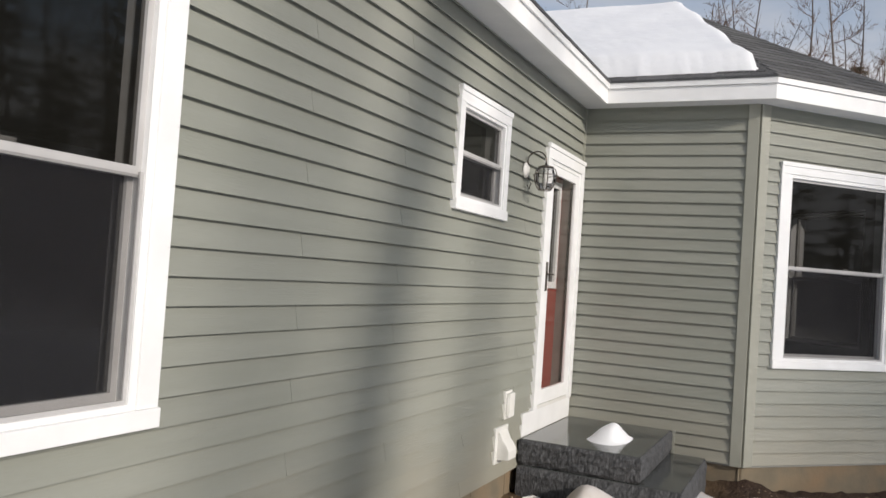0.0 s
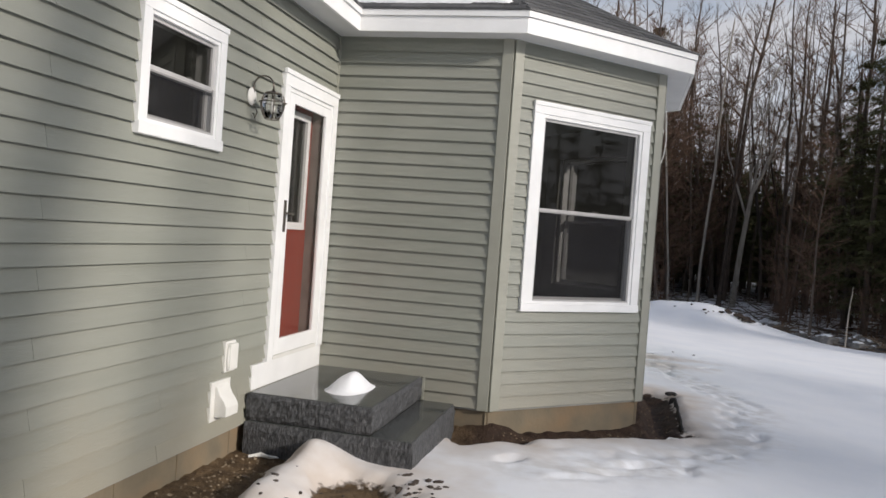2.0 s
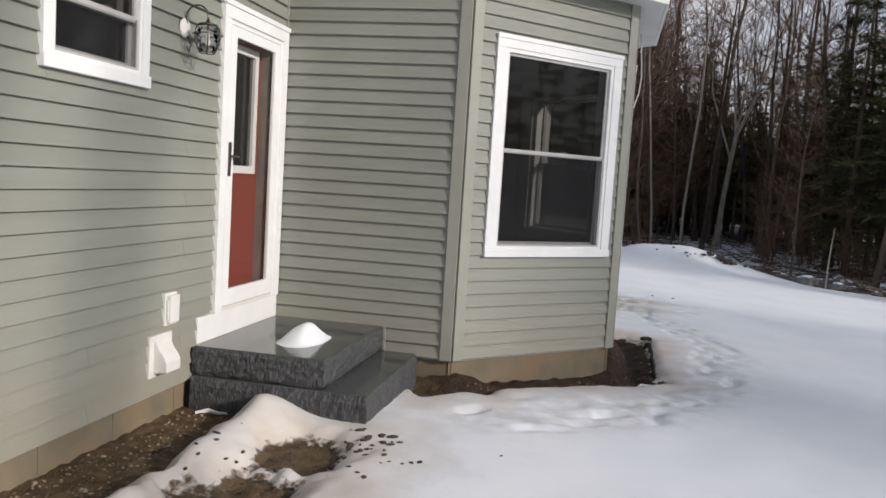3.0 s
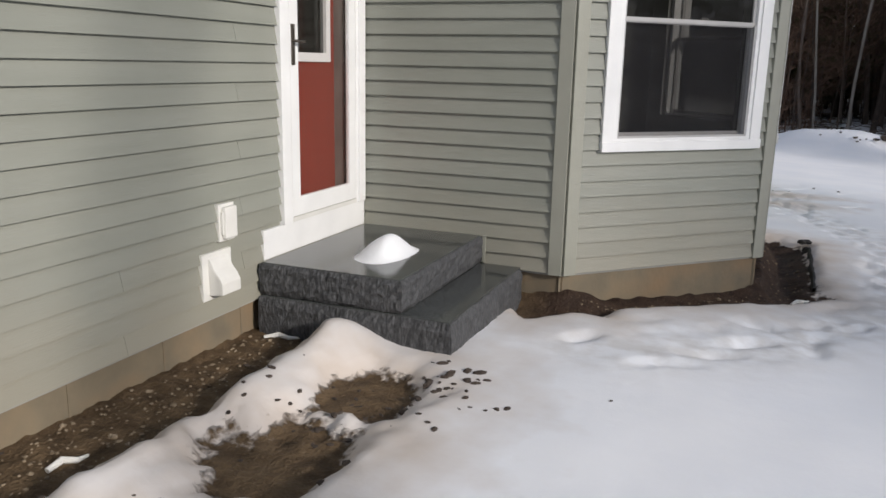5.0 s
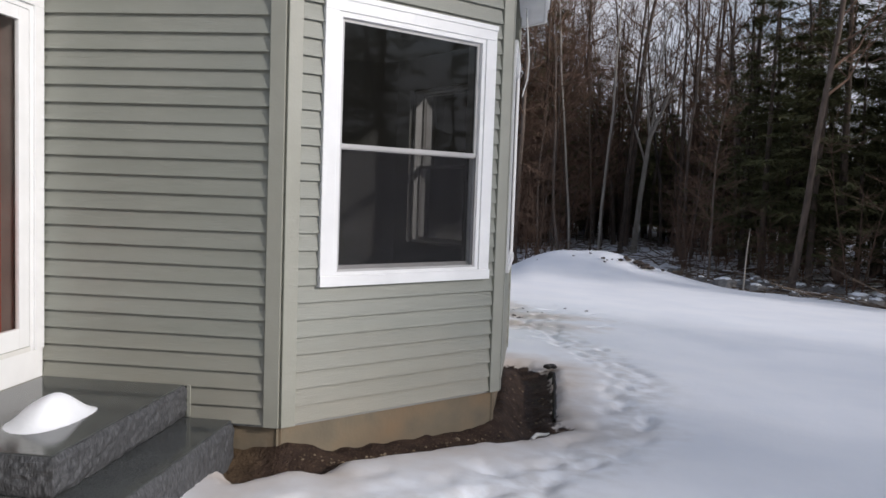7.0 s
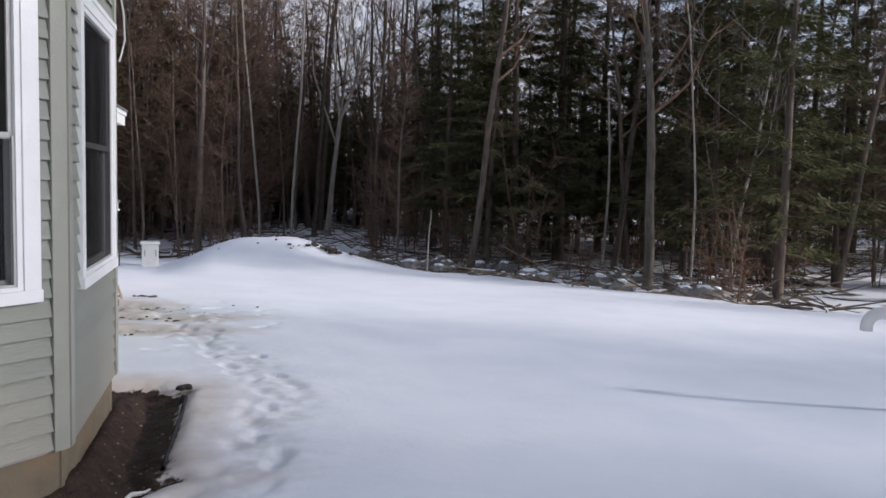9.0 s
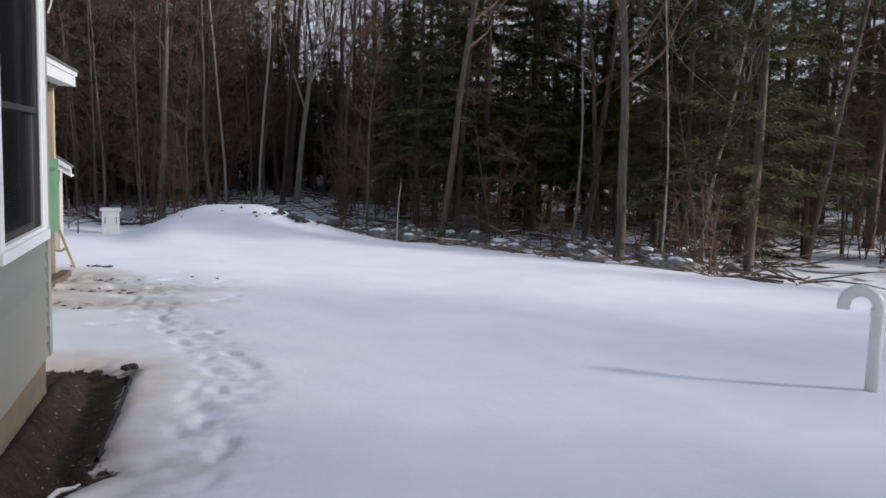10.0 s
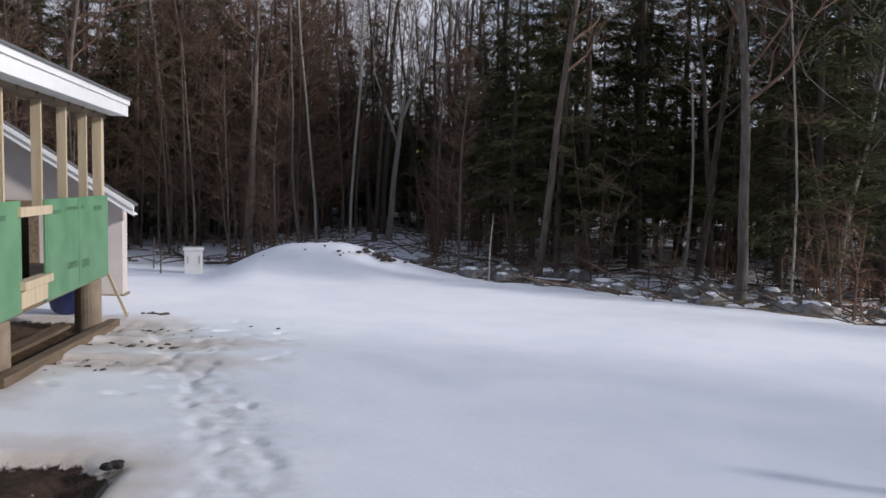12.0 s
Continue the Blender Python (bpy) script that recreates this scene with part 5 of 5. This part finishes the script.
def bearing(col, d):
    """A place d metres off, on a heading in the last view."""
    h = radians(9.5) + math.atan((col - 784) / 1400)
    return 4.324 + d * math.sin(h), -1.26 + d * math.cos(h)


USED = set()


def plant(kind, k, x, y, turn, scale=1.0, tilt=(0, 0)):
    src = kind[k]
    m = pose(x, y, level(x, y), tilt[0], tilt[1], turn) @ Matrix.Diagonal((scale, scale, scale, 1))
    if src.name not in USED:
        USED.add(src.name)
        src.matrix_basis = m
        return src
    c = copy_thing(src, Matrix())
    c.matrix_basis = m
    return c


# trees that stand out
def forked_tree():
    r = random.Random(2)
    trunk, crown = Shape(), Shape()
    stem = [np.array(p, float) for p in ((-0.35, 0, -0.4), (-0.25, 0, 1.2), (-0.15, 0, 2.7), (0.0, 0, 4.1), (0.16, 0, 5.6))]
    trunk.limb(stem, [0.19, 0.14, 0.125, 0.115, 0.10], 10)
    top = stem[-1]
    for ex, ez, r0 in ((1.5, 4.4, 0.095), (-0.35, 3.3, 0.07), (0.55, 5.6, 0.06)):
        pts = [top, top + np.array([ex * 0.35, 0.1, ez * 0.3]), top + np.array([ex * 0.65, 0, ez * 0.62]), top + np.array([ex, -0.2, ez])]
        trunk.limb(pts, [r0, r0 * 0.8, r0 * 0.6, r0 * 0.35], 7)
        for s in range(9):
            a = r.uniform(0, 6.28)
            p = pts[r.randint(1, 3)]
            ln = r.uniform(0.8, 2.4)
            tw = wander(r, p, (math.cos(a) * 0.6, math.sin(a) * 0.6, 1), ln, 4, 0.12)
            crown.limb(tw, [0.03, 0.022, 0.016, 0.011, 0.005], 4)
            for w in range(4):
                a2 = r.uniform(0, 6.28)
                crown.limb(wander(r, tw[r.randint(1, 3)], (math.cos(a2), math.sin(a2), 0.9), ln * 0.5, 3, 0.15), [0.012, 0.009, 0.007, 0.003], 3)
    left = [stem[3] + np.array([0.02, 0, 0.3]), stem[3] + np.array([-0.5, 0, 1.8]), stem[3] + np.array([-1.1, 0.1, 3.6]), stem[3] + np.array([-1.2, 0.1, 5.2])]
    trunk.limb(left, [0.06, 0.05, 0.035, 0.015], 6)
    return tree_thing("forked_tree", (("trunk", trunk, BARK_PALE, True), ("crown", crown, BARK_PALE, False)), "pale forked young hardwood standing behind the snow mound", "bare trees in the wood")


fx, fy = bearing(700, 38)
forked_tree().matrix_basis = pose(fx, fy, level(fx, fy), 0, 0, -8) @ Matrix.Diagonal((1.05, 1.05, 1.04, 1))
big = bare_tree(5, 17, 0.135, 0.30, 0.16, BARK_MID, crook=0.07, label="stout grey-barked trunk at the edge of the snow")
x, y = bearing(1314, 20.5)
big.matrix_basis = pose(x, y, level(x, y), 0, 0.8, 30)


for seed, col, d, h, g, lean in ((81, 655, 43, 21, 0.15, 0.02), (84, 674, 42, 23, 0.17, 0.05), (86, 884, 36, 19, 0.14, 0.0), (88, 305, 40, 18, 0.12, 0.03)):
    tall = bare_tree(seed, h, g, 0.48, 0.20, BARK_DARK, lean=lean, crook=0.075, label="tall dark crooked hardwood rising above the wood")
    x, y = bearing(col, d)
    tall.matrix_basis = pose(x, y, level(x, y), 0, 0, 0)


def snag(height, lean, girth, label):
    r = random.Random(int(height * 10))
    s = Shape()
    pts = wander(r, (0, 0, -0.3), (lean, 0, 1), height, 6, 0.03)
    s.limb(pts + [pts[-1] + np.array([0.01, 0, 0.25])], [girth * (1 - 0.5 * i / 6) for i in range(7)] + [0.004], 9)
    return tree_thing("dead_snag", (("trunk", s, BARK_PALE, True),), label, "dead snags")


for col, d, h, lean, g in ((1210, 28, 6.8, 0.10, 0.06), (1405, 21, 9.0, 0.02, 0.036), (866, 21, 1.9, 0.04, 0.028), (560, 33, 13, -0.02, 0.055), (618, 35, 14, 0.02, 0.07), (1085, 33, 12, 0.03, 0.04)):
    x, y = bearing(col, d)
    snag(h, lean, g, "pale slender dead trunk among dark evergreens").matrix_basis = pose(x, y, level(x, y), 0, 0, -10)

r = random.Random(17)
for col, d, k, s in ((510, 38, 1, 0.9), (660, 37, 1, 0.8), (880, 33, 1, 1.0), (430, 36, 0, 1.0), (740, 44, 0, 1.0), (815, 46, 3, 1.0), (1265, 28, 3, 0.9), (100, 30, 0, 0.9), (330, 40, 1, 0.9)):
    plant(BARES, k, *bearing(col, d), r.uniform(0, 360), s)
for col, d, k, s in ((905, 29, 1, 0.95), (985, 27, 0, 1.05), (1030, 33, 1, 1.0), (940, 32, 0, 1.1), (1065, 29, 0, 1.0), (875, 33, 1, 0.95), (842, 40, 1, 0.7), (1160, 35, 0, 1.1), (1010, 38, 2, 0.95), (930, 42, 4, 0.85), (800, 47, 0, 0.6), (1120, 31, 1, 1.1), (1200, 36, 2, 1.0), (1290, 32, 1, 0.9), (1380, 27, 1, 0.95), (1450, 23, 0, 1.1),
                     (1470, 31, 2, 0.9), (1560, 25, 1, 1.1), (1600, 20, 1, 0.9), (1100, 42, 1, 0.9), (720, 58, 1, 0.6), (640, 58, 0, 0.7), (380, 40, 2, 0.9), (250, 44, 2, 1.0), (150, 38, 1, 1.1), (300, 36, 0, 1.0), (480, 46, 1, 1.0)):
    plant(CONIFERS, k, *bearing(col, d), r.uniform(0, 360), s)
for col, d, k in ((1440, 19, 3), (1545, 18, 3), (1180, 22, 2)):
    plant(SAPLINGS, k, *bearing(col, d), r.uniform(0, 360), 1.0)

# the rest of the wood; sight lines to the trees that stand out stay open
CLEAR = [(703, 42, 60), (664, 44, 26), (1210, 29, 22), (1405, 22, 18), (1314, 21, 22), (866, 26, 16), (590, 36, 50)]


def fill(kind, ks, n, seed, near, far, c0, c1, gap, s0=0.8, s1=1.15):
    r = random.Random(seed)
    got, tries = [], 0
    while len(got) < n and tries < n * 60:
        tries += 1
        col, d = r.uniform(c0, c1), math.sqrt(r.uniform(near * near, far * far))
        x, y = bearing(col, d)
        if float(beyond_clearing(np.array([x]), np.array([y]))[0]) < 0.8 or any(math.hypot(x - a, y - b) < gap for a, b in got):
            continue
        if -6.6 < x < 1.8 and y < 21:
            continue
        if any(abs(col - c) < w and d < dd for c, dd, w in CLEAR):
            continue
        got.append((x, y))
        plant(kind, r.choice(ks), x, y, r.uniform(0, 360), r.uniform(s0, s1), (r.uniform(-2, 2), r.uniform(-2, 2)))


fill(BARES, (0, 1, 2, 3, 5), 46, 1, 24, 62, -500, 900, 1.8)
fill(BARES, (0, 1, 2, 3, 4, 5), 36, 2, 22, 55, 900, 2300, 1.8)
fill(BRUSHY, (0, 1, 2), 70, 7, 26, 46, -400, 820, 1.0)
fill(BRUSHY, (0, 1, 2), 12, 8, 26, 42, 1250, 1900, 1.2)
fill(CONIFERS, (2, 4, 2), 40, 9, 34, 62, -400, 330, 1.8, 0.72, 0.95)
fill(BRUSHY, (0, 1), 30, 10, 30, 50, 300, 640, 1.2, 1.0, 1.4)
fill(CONIFERS, (0, 1, 1, 3), 46, 3, 36, 66, -400, 540, 1.9)
fill(CONIFERS, (0, 1), 36, 32, 45, 66, 520, 850, 1.8, 0.75, 1.0)
fill(CONIFERS, (0, 1, 1), 12, 34, 36, 60, 850, 980, 1.9)
fill(CONIFERS, (0, 1, 0, 3, 1, 2), 46, 4, 25, 60, 950, 2400, 2.2)
fill(CONIFERS, (2, 4), 22, 38, 30, 56, 1120, 1900, 2.0, 0.95, 1.2)
fill(CONIFERS, (2, 4), 9, 21, 46, 66, 280, 560, 2.0, 0.9, 1.1)
fill(CONIFERS, (2, 4, 1), 5, 22, 46, 66, 860, 1000, 2.0, 0.9, 1.1)
fill(BARES, (0, 1, 2, 3), 30, 23, 38, 66, 250, 900, 1.5, 0.9, 1.15)
fill(CONIFERS, (3, 0), 10, 31, 44, 60, 560, 1200, 1.8, 0.45, 0.7)
fill(SAPLINGS, (0, 1, 2), 90, 5, 22, 44, -300, 2000, 0.7)
fill(BRUSHY, (0, 1, 2), 44, 35, 30, 60, -400, 860, 0.9, 0.8, 1.3)
fill(BARES, (0, 1, 2, 3, 5), 34, 36, 36, 66, 540, 880, 1.4, 0.8, 1.1)
fill(SAPLINGS, (0, 1, 2), 50, 37, 26, 50, -300, 2000, 0.6, 0.35, 0.7)
fill(SAPLINGS, (3,), 4, 6, 20, 36, 500, 1700, 2)

# trees behind the walker, whose shadows fall on the long wall
for x, y, k, t in ((15.5, -12.5, 1, 200), (7.0, -20.0, 1, 100), (20, -16, 2, 30)):
    plant(BARES, k, x, y, t, 0.9)
for x, y, t, lean, h, g in ((6.0, -7.1, 15, -17.4, 10.5, 0.27), (9.0, -8.9, 140, -6, 12.5, 0.21), (7.5, -6.3, 60, -12, 9.5, 0.17)):
    c = snag(h, 0.0, g, "leaning bare trunk behind the walker")
    c.matrix_basis = pose(x, y, level(x, y), lean, 0, 0) @ pose(0, 0, 0, 0, 0, t)
# ring of unseen conifers, added to darken what the windows mirror
for i in range(32):
    a = radians(95 + i * 7.2)
    d = 34 + 9 * ((i * 7) % 5) / 5
    x, y = 2 + d * math.sin(a), -4 + d * math.cos(a)
    low_sun = 98 < 95 + i * 7.2 < 152
    if low_sun:
        x, y = 2 + 50 * math.sin(a), -4 + 50 * math.cos(a)
    plant(CONIFERS, 0 if low_sun else (1, 0, 2)[i % 3], x, y, i * 40, 1.0)


# unseen leafless hardwoods added in the low sun's way, to dim and dapple the bay
r = random.Random(71)
for i in range(11):
    across, away = 0.5 + 0.32 * i + r.uniform(-0.2, 0.2), (27, 34, 30, 38)[i % 4] + r.uniform(-1.5, 1.5)
    plant(BARES, (5, 2, 3, 5)[i % 4], across * 0.399 + away * 0.917, across * 0.917 - away * 0.399, r.uniform(0, 360), r.uniform(0.9, 1.1))


# one more unseen tree, added to thin the sun on the vent pipe
for across, away, k in ((5.9, 24, 2),):
    plant(BARES, k, across * 0.399 + away * 0.917, across * 0.917 - away * 0.399, across * 70, 1.0)


# unseen conifers added as sun blockers for right wall, vent pipe and porch
for across, away, k in ((2.9, 28, 2), (6.2, 34, 2), (8.8, 36, 4)):
    plant(CONIFERS, k, across * 0.399 + away * 0.917, across * 0.917 - away * 0.399, across * 50, 1.0)


# an unseen low dense stand added to the east, to darken the bay windows' reflections
for i in range(14):
    a = radians(84 + i * 3.3)
    d = 30 + (i * 7 % 3) * 1.6
    plant(CONIFERS, (0, 3, 0)[i % 3], 2 + d * math.sin(a), d * math.cos(a), i * 50, 1.0)


# far woods that close the view
def far_woods():
    r = random.Random(33)
    s, t = Shape(), Shape()
    for i in range(1500):
        a = r.uniform(-0.55, 1.2) if i % 3 else r.uniform(0, 6.28)
        d = r.uniform(70, 110)
        x, y = 4 + d * math.sin(a), -1 + d * math.cos(a)
        g = -1.4
        h = r.uniform(6, 11)
        if i % 3:
            for k in range(16):
                f = k / 16
                w = 3.0 * (1 - f) + 0.4
                for q in range(2):
                    b = r.uniform(0, 6.28)
                    t.spike(np.array([x, y, g + h * (0.08 + 0.9 * f)]), np.array([math.cos(b), math.sin(b), -0.2]), np.array([-math.sin(b) * 0.6, math.cos(b) * 0.6, 0.8]), w, 1.6)
        else:
            s.limb(wander(r, (x, y, g), (0, 0, 1), h * 1.4, 4, 0.03), [0.2, 0.17, 0.13, 0.08, 0.03], 4)
    for sh, nm, mt, lb in ((s, "far_trunks", BARK_DARK, "distant bare trunks deep in the wood"), (t, "far_evergreens", NEEDLES, "distant dark evergreens deep in the wood")):
        tagged(new(nm, sh.mesh(nm, mt)), lb, "woods", kind="stuff")


far_woods()


# brush, logs and stones along the wood's edge
def brush():
    r = random.Random(44)
    s = Shape()
    n = 0
    while n < 1200:
        x, y = bearing(r.uniform(-100, 1750), r.uniform(16, 48))
        e = float(beyond_clearing(np.array([x]), np.array([y]))[0])
        if e < 0.6 or e > 22:
            continue
        n += 1
        a = r.uniform(0, 6.28)
        g = level(x, y)
        ln = r.uniform(0.5, 2.6)
        d = (math.cos(a), math.sin(a), r.uniform(-0.02, 0.35) if r.random() < 0.5 else r.uniform(-0.02, 0.06))
        s.limb(wander(r, (x, y, g + 0.05), d, ln, 3, 0.12), [0.028 * r.uniform(0.4, 1.2), 0.022, 0.016, 0.006], 4)
    tagged(new("brushwood", s.mesh("brushwood", LITTER)), "tangle of fallen sticks on the snowy forest floor", "brushwood", kind="stuff")


brush()
LOGS, r = [], random.Random(50)
for v in range(3):
    rr = random.Random(70 + v)
    t = thing("fallen_log", pose(0, 0, 0), "fallen dark log with snow along its top", "log", "fallen logs at the wood's edge")
    s, c = Shape(), Shape()
    pts = wander(rr, (0, 0, 0.06), (1, 0, 0.0), 3.2, 6, 0.03)
    s.limb(pts, [0.13, 0.13, 0.12, 0.11, 0.10, 0.09, 0.06], 8)
    c.limb([p + np.array([0, 0, 0.085]) for p in pts[:-1]], [0.02, 0.075, 0.08, 0.07, 0.075, 0.02], 8)
    for nm, sh, mt in (("trunk", s, BARK_DARK), ("snow_cap", c, ROOFSNOW)):
        ob = new(nm, sh.mesh(nm, mt, True))
        ob.parent = t
    LOGS.append(t)
STONES = []
for v in range(4):
    rr = random.Random(90 + v)
    t = thing("field_stone", pose(0, 0, 0), "rough grey field stone capped with snow", "stone", "stones at the wood's edge")
    for nm, mt, sz, dz in (("rock", STONE, (0.34, 0.26, 0.20), 0.08), ("snow_cap", ROOFSNOW, (0.19, 0.13, 0.07), 0.23)):
        bm = bmesh.new()
        bmesh.ops.create_icosphere(bm, subdivisions=2, radius=1.0)
        for q in bm.verts:
            k = 1 + 0.55 * noise.noise(q.co * 1.6 + Vector((v * 5, dz * 9, 0)))
            q.co = Vector((q.co.x * sz[0] * k, q.co.y * sz[1] * k, q.co.z * sz[2] * k + dz))
        part(nm, bm, mt, t, smooth=(nm != "rock"))
    STONES.append(t)
n = 0
while n < 44:
    x, y = bearing(r.uniform(150, 1600), r.uniform(17, 34))
    e = float(beyond_clearing(np.array([x]), np.array([y]))[0])
    if 2.0 < e < 14 and not (x < 2 and y < 21):
        n += 1
        plant(LOGS, r.randint(0, 2), x, y, r.uniform(0, 360), r.uniform(0.25, 0.6), (0, r.uniform(-5, 3)))
n = 0
while n < 46:
    x, y = bearing(r.uniform(700, 1650), r.uniform(15, 32))
    e = float(beyond_clearing(np.array([x]), np.array([y]))[0])
    if 1.2 < e < 6:
        n += 1
        plant(STONES, r.randint(0, 3), x, y, r.uniform(0, 360), r.uniform(0.5, 1.3))


# ---------------------------------------------------------------- pieces of walls and roof
side_wall("long", BODY["long"], -9.0, -0.004, (-7.3, -4.2, -3.35, -2.35, -1.45))
side_wall("back", BODY["back"], 0.03, 1.396)
side_wall("angled", BODY["angled"], 0.087, 1.697 - 0.087)
side_wall("right", BODY["right"], 0.087, 1.70 - 0.087)
side_wall("far_angled", BODY["far_angled"], 0.087, 1.697 - 0.087)
side_wall("far_back", BODY["far_back"], 0.087, 1.45)


def shingle_face(name, keep):
    """Three-tab shingles in courses up one roof face."""
    poly = [Vector(p) for p in FACES[name]]
    u = (poly[1] - poly[0]).normalized()
    nrm = (poly[1] - poly[0]).cross(poly[2] - poly[0]).normalized()
    w = nrm.cross(u)
    flat = [((p - poly[0]).dot(u), (p - poly[0]).dot(w)) for p in poly]
    m = Matrix((u, w, nrm)).transposed().to_4x4()
    m.translation = poly[0]
    top = max(f[1] for f in flat)
    r = random.Random(11)
    tabs = {}
    k = 0
    while k * 0.143 < top - 0.1:
        v0 = k * 0.143 - 0.02
        vm = v0 + 0.10
        xs = []
        for (a, b), (c, d) in zip(flat, flat[1:] + flat[:1]):
            if (b - vm) * (d - vm) < 0:
                xs.append(a + (c - a) * (vm - b) / (d - b))
        if len(xs) >= 2:
            lo, hi = min(xs), max(xs)
            s = lo - (k % 2) * 0.155 - r.uniform(0, 0.02)
            while s < hi:
                a, b = max(s, lo), min(s + 0.305, hi)
                if b - a > 0.03 and keep(a, v0):
                    key = round(b - a, 2)
                    if key not in tabs:
                        bm = bmesh.new()
                        vs = [bm.verts.new(q) for q in ((0.004, 0, 0), (key - 0.004, 0, 0), (key - 0.004, 0.17, 0), (0.004, 0.17, 0),
                                                        (0.004, 0, 0.011), (key - 0.004, 0, 0.011), (key - 0.004, 0.17, 0.003), (0.004, 0.17, 0.003))]
                        for f in ((3, 2, 1, 0), (4, 5, 6, 7), (0, 1, 5, 4), (1, 2, 6, 5), (2, 3, 7, 6), (3, 0, 4, 7)):
                            bm.faces.new([vs[i] for i in f])
                        me = bpy.data.meshes.new("shingle")
                        bm.to_mesh(me)
                        bm.free()
                        me.materials.append(SHINGLE)
                        tabs[key] = me
                    ob = new("shingle", tabs[key])
                    ob.parent = ROOFS[name]
                    ob.matrix_basis = m @ Matrix.Translation((a, v0, 0.002 + r.uniform(0, 0.002)))
                s += 0.305
        k += 1


shingle_face("angled", lambda s, v: True)
shingle_face("back", lambda s, v: s > 0.9 - v * 0.55 or v < 0.1)
shingle_face("right", lambda s, v: True)
